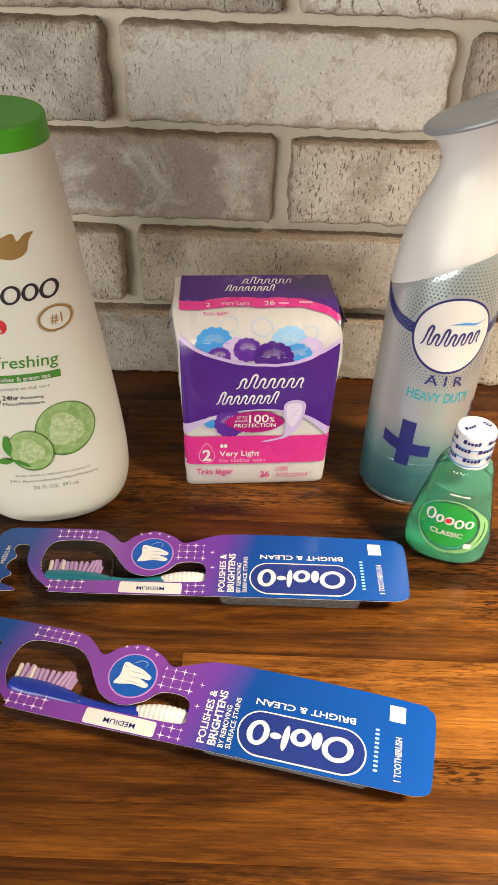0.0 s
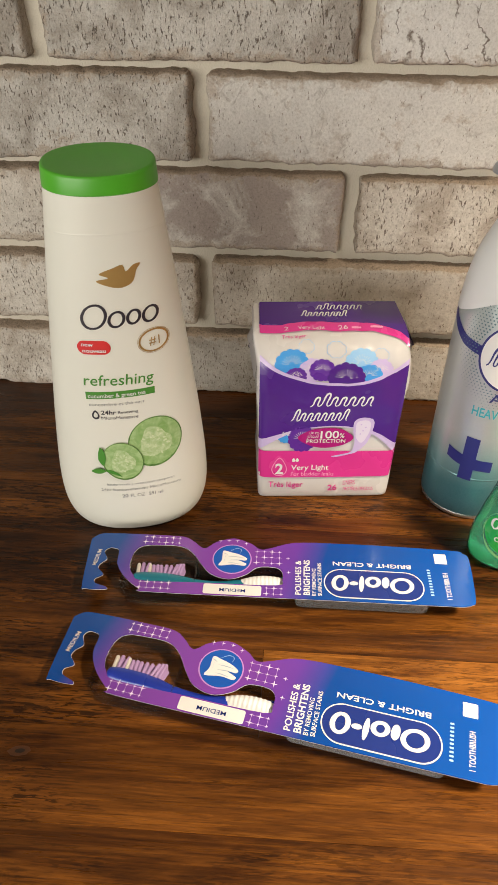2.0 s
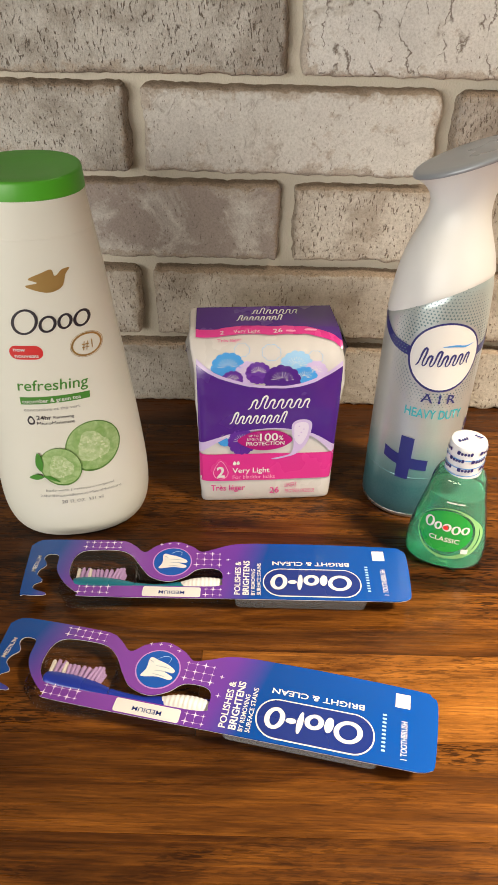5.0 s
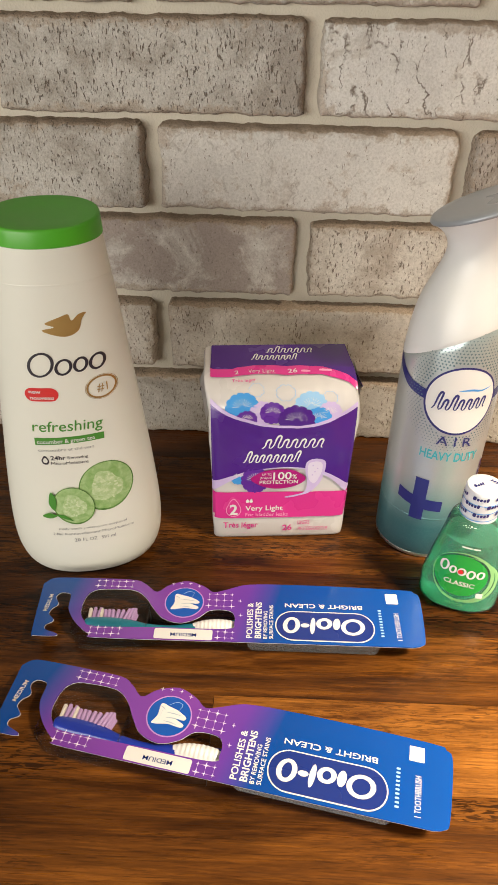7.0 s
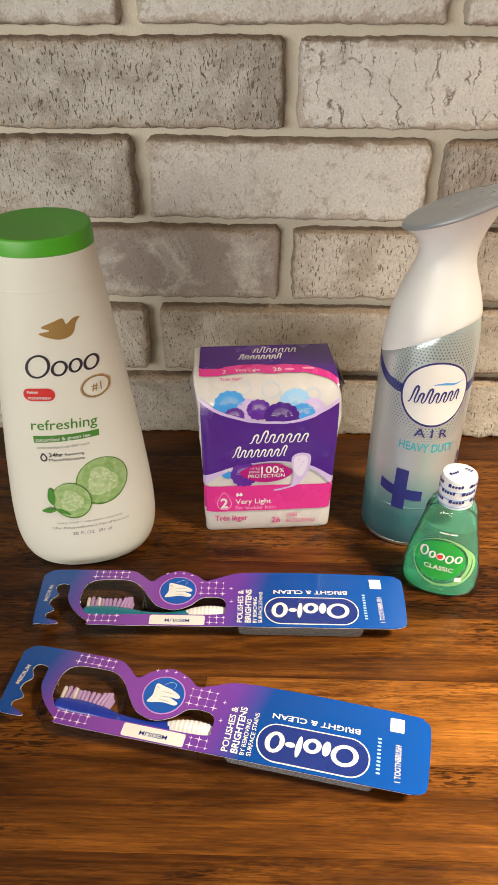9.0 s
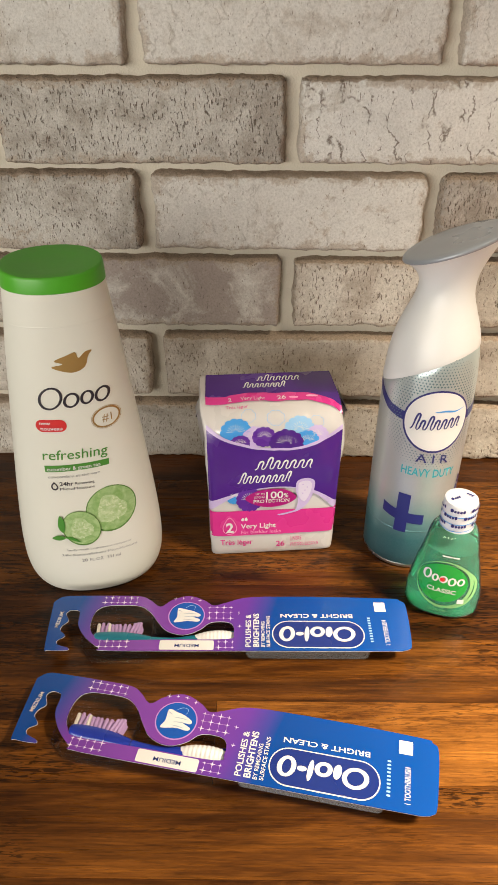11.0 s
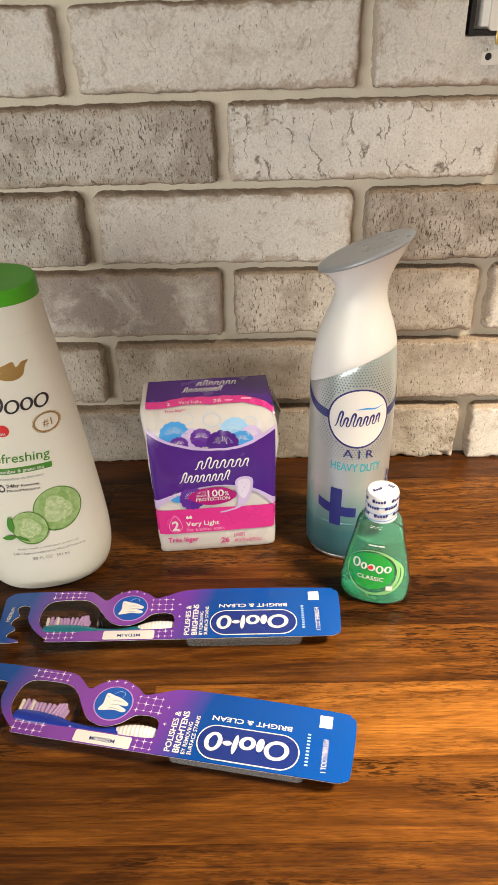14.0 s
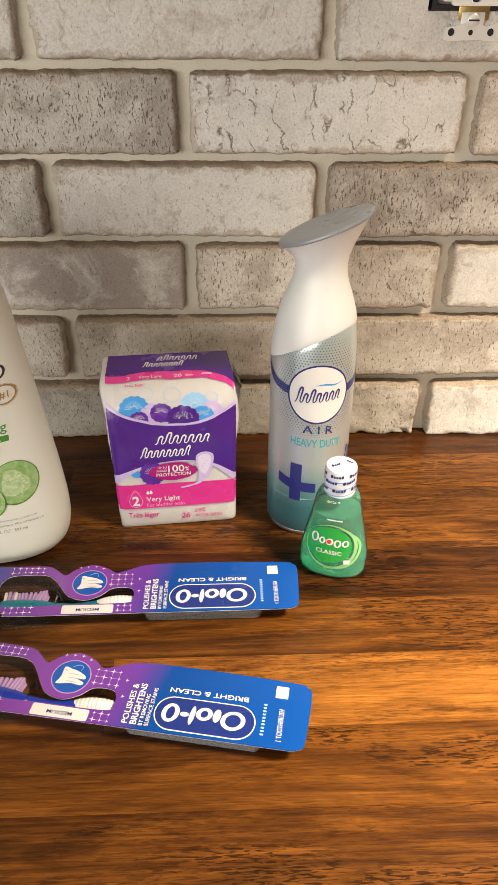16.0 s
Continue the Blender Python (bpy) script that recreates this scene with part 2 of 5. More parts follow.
# ---- materials of the setting ----
def wood(name, dark, mid, light, streak, dashes=0.6):
    m, t, p = nodes_of(name)
    tc = put(t, "ShaderNodeTexCoord")
    info = put(t, "ShaderNodeObjectInfo")
    shift = put(t, "ShaderNodeVectorMath")
    shift.operation = "MULTIPLY_ADD"
    shift.inputs[1].default_value = (1, 1, 1)
    wide = put(t, "ShaderNodeCombineXYZ")
    k = put(t, "ShaderNodeMath")
    k.operation = "MULTIPLY"
    k.inputs[1].default_value = 13.0
    t.links.new(info.outputs["Random"], k.inputs[0])
    for i in range(3):
        t.links.new(k.outputs[0], wide.inputs[i])
    t.links.new(tc.outputs["Object"], shift.inputs[0])
    t.links.new(wide.outputs[0], shift.inputs[2])

    def grain(scale, detail, distortion=0.0, rough=0.6):
        mp = put(t, "ShaderNodeMapping")
        mp.inputs["Scale"].default_value = scale
        t.links.new(shift.outputs[0], mp.inputs["Vector"])
        n = put(t, "ShaderNodeTexNoise", Scale=1.0, Detail=detail, Roughness=rough, Distortion=distortion)
        t.links.new(mp.outputs[0], n.inputs["Vector"])
        return n.outputs[0]
    figure = grain((3.4, 52.0, 52.0), 7.0, 2.2, 0.66)
    fine = grain((13.0, 260.0, 260.0), 6.0, 1.3, 0.65)
    fleck = grain((105.0, 820.0, 820.0), 3.0, 0.9, 0.55)
    blotch = grain((7.0, 30.0, 30.0), 5.0, 0.9, 0.65)
    c = ramp(t, figure, ((0.33, dark), (0.47, mid), (0.63, light))).outputs[0]
    c2 = ramp(t, fine, ((0.34, dark), (0.50, mid), (0.68, light))).outputs[0]
    c = mixed(t, streak, c, c2)
    c = mixed(t, 0.40, c, ramp(t, blotch, ((0.38, dark), (0.62, light))).outputs[0])
    # broad dark heartwood bands that follow the figure
    band = ramp(t, grain((2.6, 30.0, 30.0), 5.0, 2.4, 0.65), ((0.34, (0.6, 0.6, 0.6)), (0.48, (0, 0, 0)))).outputs[0]
    c = mixed(t, band, c, tuple(x * 0.9 for x in dark))
    # dark dashes, gathered in zones, and fine pores over all
    zone = ramp(t, grain((6.0, 30.0, 30.0), 2.0, 0.8), ((0.40, (0.10, 0.10, 0.10)), (0.56, (0.9 * dashes,) * 3))).outputs[0]
    dash = ramp(t, fleck, ((0.43, (1, 1, 1)), (0.49, (0, 0, 0)))).outputs[0]
    c = mixed(t, mixed(t, 1.0, dash, zone, "MULTIPLY"), c, tuple(x * 0.55 for x in dark))
    pores = ramp(t, grain((70.0, 1500.0, 1500.0), 2.0), ((0.34, (0.45, 0.45, 0.45)), (0.44, (0, 0, 0)))).outputs[0]
    c = mixed(t, pores, c, dark)
    lines = ramp(t, grain((9.0, 900.0, 900.0), 3.0, 0.3), ((0.38, (0.80, 0.80, 0.80)), (0.62, (1.08, 1.08, 1.08)))).outputs[0]
    c = mixed(t, 1.0, c, lines, "MULTIPLY")
    t.links.new(c, p.inputs["Base Color"])
    r = put(t, "ShaderNodeMapRange", From_Min=0.3, From_Max=0.7, To_Min=0.36, To_Max=0.24)
    t.links.new(fine, r.inputs[0])
    t.links.new(r.outputs[0], p.inputs["Roughness"])
    p.inputs["Specular IOR Level"].default_value = 0.22
    p.inputs["Coat Weight"].default_value = 0.06
    p.inputs["Coat Roughness"].default_value = 0.18
    b = put(t, "ShaderNodeBump", Strength=0.25, Distance=0.0004)
    t.links.new(fine, b.inputs["Height"])
    t.links.new(b.outputs[0], p.inputs["Normal"])
    return m


WOODS = [
    wood("acacia_dark", (0.0072, 0.0020, 0.0004), (0.030, 0.0084, 0.0013), (0.138, 0.0440, 0.0064), 0.40, 1.0),
    wood("acacia_red", (0.0135, 0.0036, 0.0006), (0.043, 0.0120, 0.0017), (0.108, 0.0340, 0.0048), 0.34, 0.6),
    wood("acacia_mid", (0.0160, 0.0045, 0.0007), (0.075, 0.0222, 0.0031), (0.250, 0.0880, 0.0128), 0.38, 0.9),
    wood("acacia_light", (0.046, 0.0132, 0.0021), (0.190, 0.0635, 0.0090), (0.43, 0.168, 0.0285), 0.34, 0.6),
]


def brick_stuff(name, wash, bare, pit, cover, pits, roughness=1.0, cracks=0.0):
    """Limewashed brick: a pale wash over sandy clay, pitted, bare along the top edge."""
    m, t, p = nodes_of(name)
    tc = put(t, "ShaderNodeTexCoord")
    info = put(t, "ShaderNodeObjectInfo")
    k = put(t, "ShaderNodeMath")
    k.operation = "MULTIPLY"
    k.inputs[1].default_value = 7.0
    t.links.new(info.outputs["Random"], k.inputs[0])
    off = put(t, "ShaderNodeCombineXYZ")
    for i in range(3):
        t.links.new(k.outputs[0], off.inputs[i])
    add = put(t, "ShaderNodeVectorMath")
    t.links.new(tc.outputs["Object"], add.inputs[0])
    t.links.new(off.outputs[0], add.inputs[1])

    def noise_at(scale, detail, rough=0.6, distortion=0.0, stretch=(1, 1, 1)):
        mp = put(t, "ShaderNodeMapping")
        mp.inputs["Scale"].default_value = stretch
        t.links.new(add.outputs[0], mp.inputs["Vector"])
        n = put(t, "ShaderNodeTexNoise", Scale=scale, Detail=detail, Roughness=rough, Distortion=distortion)
        t.links.new(mp.outputs[0], n.inputs["Vector"])
        return n.outputs[0]
    cloud = noise_at(26.0, 6.0, 0.68, 0.5)
    grit = noise_at(620.0, 3.0, 0.7)
    mottled = noise_at(140.0, 5.0, 0.7, 0.3)
    drag = noise_at(640.0, 3.0, 0.6, 0.3, (1.25, 1.0, 0.42))
    grime = noise_at(14.0, 3.0, 0.6, 0.8)
    body = mixed(t, mottled, tuple(c * 0.80 for c in wash), tuple(min(1, c * 1.10) for c in wash))
    patch = ramp(t, cloud, ((cover, (0, 0, 0)), (cover + 0.16, (1, 1, 1)))).outputs[0]
    c = mixed(t, patch, mixed(t, mottled, tuple(x * 0.7 for x in bare), bare), body)
    veil = ramp(t, grime, ((0.52, (0, 0, 0)), (0.74, (0.38, 0.38, 0.38)))).outputs[0]
    c = mixed(t, veil, c, tuple(x * 0.62 for x in wash))
    pos = put(t, "ShaderNodeSeparateXYZ")
    t.links.new(tc.outputs["Object"], pos.inputs[0])
    rims = []
    for axis, reach in (("X", 0.0965), ("Z", 0.0262)):
        ab = put(t, "ShaderNodeMath")
        ab.operation = "ABSOLUTE"
        t.links.new(pos.outputs[axis], ab.inputs[0])
        mr = put(t, "ShaderNodeMapRange", From_Min=reach - 0.009, From_Max=reach, To_Min=0.0, To_Max=0.36)
        t.links.new(ab.outputs[0], mr.inputs[0])
        rims.append(mr.outputs[0])
    far = put(t, "ShaderNodeMath")
    far.operation = "MAXIMUM"
    t.links.new(rims[0], far.inputs[0])
    t.links.new(rims[1], far.inputs[1])
    worn = put(t, "ShaderNodeMath")
    t.links.new(far.outputs[0], worn.inputs[0])
    t.links.new(mottled, worn.inputs[1])
    worn2 = put(t, "ShaderNodeMath")
    t.links.new(worn.outputs[0], worn2.inputs[0])
    t.links.new(cloud, worn2.inputs[1])
    scale_ = put(t, "ShaderNodeMapRange", From_Min=1.16, From_Max=1.32, To_Min=0.0, To_Max=0.6)
    t.links.new(worn2.outputs[0], scale_.inputs[0])
    c = mixed(t, scale_.outputs[0], c, mixed(t, grit, (0.24, 0.175, 0.12), (0.50, 0.40, 0.30)))
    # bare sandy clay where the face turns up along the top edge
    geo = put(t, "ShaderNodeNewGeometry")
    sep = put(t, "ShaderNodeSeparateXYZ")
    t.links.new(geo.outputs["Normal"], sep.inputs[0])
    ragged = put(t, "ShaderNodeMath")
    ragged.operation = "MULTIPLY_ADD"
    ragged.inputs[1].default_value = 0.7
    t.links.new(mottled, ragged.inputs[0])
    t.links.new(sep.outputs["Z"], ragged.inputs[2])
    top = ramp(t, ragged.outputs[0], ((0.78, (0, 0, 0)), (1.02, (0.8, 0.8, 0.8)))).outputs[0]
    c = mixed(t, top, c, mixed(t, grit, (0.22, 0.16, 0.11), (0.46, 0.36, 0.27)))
    c = mixed(t, 1.0, c, ramp(t, grit, ((0.30, (0.80, 0.79, 0.77)), (0.50, (0.98, 0.98, 0.98)), (0.72, (1.10, 1.10, 1.10)))).outputs[0], "MULTIPLY")
    gather = put(t, "ShaderNodeMath")
    gather.operation = "MULTIPLY_ADD"
    gather.inputs[1].default_value = 0.16
    t.links.new(noise_at(60.0, 3.0, 0.6), gather.inputs[0])
    shifted = put(t, "ShaderNodeMath")
    shifted.operation = "SUBTRACT"
    t.links.new(drag, shifted.inputs[0])
    shifted.inputs[1].default_value = 0.085
    t.links.new(shifted.outputs[0], gather.inputs[2])
    hole = ramp(t, gather.outputs[0], ((pits - 0.05, (0.95, 0.95, 0.95)), (pits + 0.015, (0, 0, 0)))).outputs[0]
    if cracks:
        # upright hairline cracks in the wash, broken up by a noise
        bent = put(t, "ShaderNodeVectorMath")
        bent.operation = "MULTIPLY_ADD"
        wob = put(t, "ShaderNodeTexNoise", Scale=160.0, Detail=3.0)
        t.links.new(add.outputs[0], wob.inputs["Vector"])
        t.links.new(wob.outputs["Color"], bent.inputs[0])
        bent.inputs[1].default_value = (0.012, 0.012, 0.012)
        t.links.new(add.outputs[0], bent.inputs[2])
        mp = put(t, "ShaderNodeMapping")
        mp.inputs["Scale"].default_value = (1.0, 0.2, 0.34)
        t.links.new(bent.outputs[0], mp.inputs["Vector"])
        cell = put(t, "ShaderNodeTexVoronoi", Scale=72.0)
        cell.feature = "DISTANCE_TO_EDGE"
        t.links.new(mp.outputs[0], cell.inputs["Vector"])
        thin = ramp(t, cell.outputs["Distance"], ((0.0, (1, 1, 1)), (0.035, (0, 0, 0)))).outputs[0]
        broken = ramp(t, noise_at(75.0, 3.0, 0.6), ((0.49, (0, 0, 0)), (0.56, (cracks, cracks, cracks)))).outputs[0]
        hole = mixed(t, 1.0, hole, mixed(t, 1.0, thin, broken, "MULTIPLY"), "LIGHTEN")
    c = mixed(t, hole, c, pit)
    t.links.new(c, p.inputs["Base Color"])
    p.inputs["Roughness"].default_value = 0.88
    height = put(t, "ShaderNodeMath")
    height.operation = "SUBTRACT"
    t.links.new(mottled, height.inputs[0])
    t.links.new(hole, height.inputs[1])
    h2 = put(t, "ShaderNodeMath")
    h2.operation = "MULTIPLY_ADD"
    h2.inputs[1].default_value = 0.75
    t.links.new(grit, h2.inputs[0])
    t.links.new(height.outputs[0], h2.inputs[2])
    b = put(t, "ShaderNodeBump", Strength=0.7 * roughness, Distance=0.0011)
    t.links.new(h2.outputs[0], b.inputs["Height"])
    t.links.new(b.outputs[0], p.inputs["Normal"])
    return m


BRICKS = {
    "w": brick_stuff("brick_whitewash", (0.74, 0.72, 0.68), (0.56, 0.50, 0.43), (0.20, 0.155, 0.115), 0.30, 0.325, 0.7, 0.35),
    "c": brick_stuff("brick_cracked_wash", (0.78, 0.765, 0.73), (0.60, 0.54, 0.46), (0.17, 0.13, 0.10), 0.28, 0.335, 0.7, 0.95),
    "g": brick_stuff("brick_greywash", (0.60, 0.575, 0.53), (0.43, 0.39, 0.34), (0.16, 0.125, 0.095), 0.40, 0.378, 1.2),
    "v": brick_stuff("brick_dragged", (0.62, 0.585, 0.54), (0.45, 0.40, 0.35), (0.15, 0.115, 0.09), 0.42, 0.39, 1.3, 0.4),
    "s": brick_stuff("brick_sandwash", (0.70, 0.65, 0.58), (0.54, 0.47, 0.395), (0.19, 0.145, 0.11), 0.38, 0.375, 1.2),
    "p": brick_stuff("brick_patchy", (0.72, 0.70, 0.655), (0.45, 0.385, 0.35), (0.17, 0.13, 0.105), 0.47, 0.34, 0.8),
}
mortar = plain("mortar", (0.66, 0.61, 0.51), 0.9, bump=0.8, grain=700, vary=0.15)
plaster = plain("plaster_paint", (0.40, 0.36, 0.31), 0.8, bump=0.2, grain=120, vary=0.05)
floor_stuff = plain("floor_tile", (0.33, 0.29, 0.25), 0.5, bump=0.2, grain=60, vary=0.12)

# ---- the setting ----
WALL_TURN = -1.0


def setting(name, lo, hi, material, label, m=Matrix()):
    ob = part(name, box(bmesh.new(), lo, hi), material, None, label, smooth=False)
    ob.matrix_world = m
    return tagged(ob, "", name.split("_")[0], "", "structure")


setting("floor", (-2.0, -2.2, -1.0), (2.0, 0.05, -0.92), floor_stuff, "plain grey-brown floor below the counter")
setting("ceiling", (-2.0, -2.2, 1.55), (2.0, 0.05, 1.6), plaster, "plain cream painted ceiling")
setting("wall_south", (-2.0, -2.3, -1.0), (2.0, -2.2, 1.6), plaster, "plain cream painted wall")
setting("wall_east", (2.0, -2.2, -1.0), (2.1, 0.1, 1.6), plaster, "plain cream painted wall")
setting("wall_west", (-2.1, -2.2, -1.0), (-2.0, 0.1, 1.6), plaster, "plain cream painted wall")
# the brick wall: its mortar bed lies behind the brick faces
wall = setting("wall_north", (-2.05, 0.0112, -1.0), (2.05, 0.10, 1.6), mortar,
               "limewashed rustic brick wall with recessed grey mortar", pose(0, 0, 0, 0, 0, WALL_TURN))

# an unseen plain board higher up, added to keep the lamp off the upper bricks
setting("wall_shelf", (-1.4, -0.104, 0.45), (0.215, -0.002, 0.472), plaster, "unseen plain cream board added above the counter to shade the upper bricks", pose(0, 0, 0, 0, 0, WALL_TURN))

# ---- the counter ----
countertop = part("countertop", box(bmesh.new(), (-1.1, -0.64, -0.05), (1.1, 0.008, -0.037), 0.001, 1), WOODS[0], None, smooth=False)
tagged(countertop, "oiled acacia plank countertop with dark and golden staves", "countertop", "", "structure")
cabinet = part("base_cabinet", box(bmesh.new(), (-1.1, -0.60, -0.92), (1.1, 0.0, -0.0502), 0.002, 1), plaster, None, "plain cream base cabinet below the wooden countertop", smooth=False)
tagged(cabinet, "", "cabinet", "", "structure")

# ---- inks and plastics ----
white_plastic = plain("white_plastic", (0.79, 0.79, 0.71), 0.36, vary=0.02, coat=0.1)
green_plastic = plain("green_plastic", (0.085, 0.42, 0.025), 0.33, vary=0.04, bump=0.05)
ink_white = plain("ink_white", (0.73, 0.725, 0.72), 0.35, vary=0.02)
ink_black = plain("ink_charcoal", (0.035, 0.03, 0.04), 0.4, vary=0.05)
ink_grey = plain("ink_grey", (0.33, 0.33, 0.33), 0.45, vary=0.05)
ink_green = plain("ink_leaf_green", (0.07, 0.27, 0.035), 0.4, vary=0.05)
ink_red = plain("ink_red", (0.66, 0.03, 0.03), 0.4, vary=0.05)
ink_gold = plain("ink_gold", (0.50, 0.32, 0.11), 0.32, metal=0.45, vary=0.18)
ink_navy = plain("ink_navy", (0.025, 0.028, 0.17), 0.35, vary=0.05)
ink_teal = plain("ink_teal", (0.04, 0.40, 0.48), 0.35, vary=0.05)
ink_blue = plain("ink_sky_blue", (0.06, 0.33, 0.78), 0.32, vary=0.22)
ink_pale_blue = plain("ink_pale_blue", (0.30, 0.55, 0.84), 0.32, vary=0.15)
ink_lilac = plain("ink_lilac", (0.58, 0.47, 0.76), 0.32, vary=0.12)
ink_mist = plain("ink_mist", (0.72, 0.66, 0.83), 0.32, vary=0.10)
ink_purple = plain("film_purple", (0.075, 0.018, 0.235), 0.24, bump=0.35, grain=70, vary=0.12, coat=0.35)
ink_violet = plain("ink_violet", (0.12, 0.03, 0.33), 0.3, vary=0.2)
ink_pink = plain("film_pink", (0.68, 0.040, 0.28), 0.27, bump=0.10, grain=80, vary=0.05, coat=0.3)
ink_pale_pink = plain("ink_pale_pink", (0.86, 0.38, 0.60), 0.3, vary=0.05)
ink_magenta = plain("ink_magenta", (0.42, 0.015, 0.19), 0.28, vary=0.1, coat=0.3)
film_white = plain("film_white", (0.63, 0.61, 0.605), 0.24, bump=0.55, grain=70, vary=0.03, coat=0.35)

# ---- body wash bottle ----
WASH_SHAPE = [(0.0, 0.030, 0.0165), (0.0015, 0.0345, 0.0205), (0.005, 0.0385, 0.0235), (0.011, 0.0420, 0.0258), (0.020, 0.0445, 0.0270), (0.032, 0.0455, 0.0272), (0.050, 0.0450, 0.0266),
        (0.080, 0.0425, 0.0250), (0.110, 0.0393, 0.0235), (0.140, 0.0360, 0.0224), (0.170, 0.0327, 0.0213), (0.195, 0.0295, 0.0202), (0.2135, 0.0273, 0.0194)]
WASH_SHAPE = smooth_rows(WASH_SHAPE)
wash = thing("body_wash_bottle", pose(-0.1180, -0.1415, 0.0, 0, 0, 13) @ Matrix.Diagonal((1.005, 1.010, 1.005, 1.0)), "white plastic body wash bottle with green cap on the counter", "bottle")
zs = sorted(set([WASH_SHAPE[-1][0] * (i / 60) ** 1.25 for i in range(61)] + [r[0] for r in WASH_SHAPE[:30]]))
part("body", loft([ring(*between(WASH_SHAPE, z), 2.15, z, 120) for z in zs]), white_plastic, wash)
seam = []
for dz, k in ((-0.0005, 0.0), (-0.0002, 0.00010), (0.0002, 0.00010), (0.0005, 0.0)):
    a, b = between(WASH_SHAPE, 0.194 + dz)
    seam.append(ring(a + k, b + k, 2.15, 0.194 + dz, 96))
part("seam", loft(seam, False, False), white_plastic, wash)
cap = [[Vector((p.x, p.y, 0.2128 + 0.06 * p.y)) for p in ring(0.0270, 0.0194, 2.15, 0, 120)], [Vector((p.x, p.y, 0.2134 + 0.06 * p.y)) for p in ring(0.0277, 0.0200, 2.15, 0, 120)]]
for k, z in ((1.0, 0.0), (0.99, 0.0008), (0.97, 0.0013), (0.93, 0.0014), (0.6, 0.0006), (0.2, 0.0004)):
    cap.append([Vector((p.x, p.y, 0.2218 + z + 0.13 * p.y)) for p in ring(0.0272 * k, 0.0198 * k, 2.15, 0, 120)])
part("cap", loft(cap), green_plastic, wash, "bright green flip cap")


def wash_at(off):
    def f(u, z):
        a, b = between(WASH_SHAPE, z)
        return Vector((u, -b * max(0.0, 1 - abs(u / a) ** 2.15) ** (1 / 2.15) - off, z))
    return f


L1, L2, L3 = wash_at(0.00025), wash_at(0.00040), wash_at(0.00055)
# gold bird shape and the dark mark below it
bird = curve([(-0.0125, -0.0010), (-0.0060, 0.0005), (-0.0105, 0.0028), (-0.003, 0.0058), (0.002, 0.0072), (0.0035, 0.0035), (0.0075, 0.0066), (0.0115, 0.0070),
              (0.0090, 0.0038), (0.0065, -0.0025), (0.0005, -0.0052), (-0.0060, -0.0042)], 5)
printed("emblem", [[moved(bird, 0.0045, 0.1722, 0, 0.94)]], L1, ink_gold, wash, 0.004, "gold foil emblem")
def hoops(cx, cy, sizes, gap, thick, slant, rise=0.0):
    """A row of plain slanted rings that stands in for a trade mark; sizes: width, height and foot of each."""
    total = sum(w for w, h, f in sizes) + gap * (len(sizes) - 1)
    x, out = -total / 2, []
    for w, h, f in sizes:
        loops = []
        for k in (0.0, thick):
            loop = oval(x + w / 2, f + h / 2, w / 2 - k, h / 2 - k * 0.75, 32)
            loops.append([(cx + px + slant * py, cy + py + rise * px) for px, py in loop])
        out.append(loops)
        x += w + gap
    return out


printed("brand_mark", hoops(0.0015, 0.1458, ((0.0136, 0.0142, 0.0), (0.0092, 0.0094, 0.0), (0.0078, 0.0086, 0.0006), (0.0090, 0.0094, 0.0)), 0.0003, 0.0016, 0.16, 0.06), L1, ink_black, wash)
printed("badge", [[rounded(-0.0215, 0.1308, -0.0042, 0.1388, 0.0039)]], L1, ink_red, wash, 0.004, "red printed badge")
lettered("badge_text", "new", 0.0021, (-0.0162, 0.1367), L2, ink_white, wash, 0.0062, bold=0.02)
lettered("badge_text", "nouveau", 0.0021, (-0.0130, 0.1331), L2, ink_white, wash, 0.0122, bold=0.02)
printed("seal", [[oval(0.0185, 0.1362, 0.0082, 0.0066, 40, 12), oval(0.0185, 0.1362, 0.0072, 0.0056, 40, 12)]], L1, ink_gold, wash, 0.004, "gold ring seal")
lettered("seal_text", "#1", 0.0050, (0.0188, 0.1362), L2, ink_gold, wash, 0.0056, bold=0.0)
printed("seal", [[oval(0.0185, 0.1362, 0.0088, 0.0071, 40, 12), oval(0.0185, 0.1362, 0.0086, 0.0069, 40, 12)]], L1, ink_gold, wash, 0.004)
lettered("scent_text", "refreshing", 0.0066, (-0.0022, 0.1152), L1, ink_green, wash, 0.0380, bold=0.004, shear=0.12)
printed("scent_band", [[[(-0.0210, 0.1032), (0.0165, 0.1044), (0.0167, 0.1086), (-0.0210, 0.1078)]]], L1, ink_green, wash, 0.004)
lettered("scent_text", "cucumber & green tea", 0.0025, (-0.0042, 0.1058), L2, ink_white, wash, 0.0315, bold=0.01, rise=0.03)
lettered("scent_text", "concombre et thé vert", 0.0020, (-0.0048, 0.1002), L1, ink_grey, wash, 0.0305, rise=0.02)
drop_icon = curve([(0, 0.0032), (0.0020, 0.0004), (0.0015, -0.0020), (0, -0.0027), (-0.0015, -0.0020), (-0.0020, 0.0004)], 4)
printed("drop_icon", [[moved(drop_icon, -0.0172, 0.0930), moved(drop_icon, -0.0172, 0.0930, 0, 0.6)]], L1, ink_black, wash)
lettered("care_text", "24hr", 0.0027, (-0.0100, 0.0948), L1, ink_black, wash, 0.0082, bold=0.02)
lettered("care_text", "Renewing", 0.0018, (0.0008, 0.0946), L1, ink_black, wash, 0.0112)
lettered("care_text", "MicroMoisture", 0.0020, (-0.0040, 0.0912), L1, ink_black, wash, 0.0205)


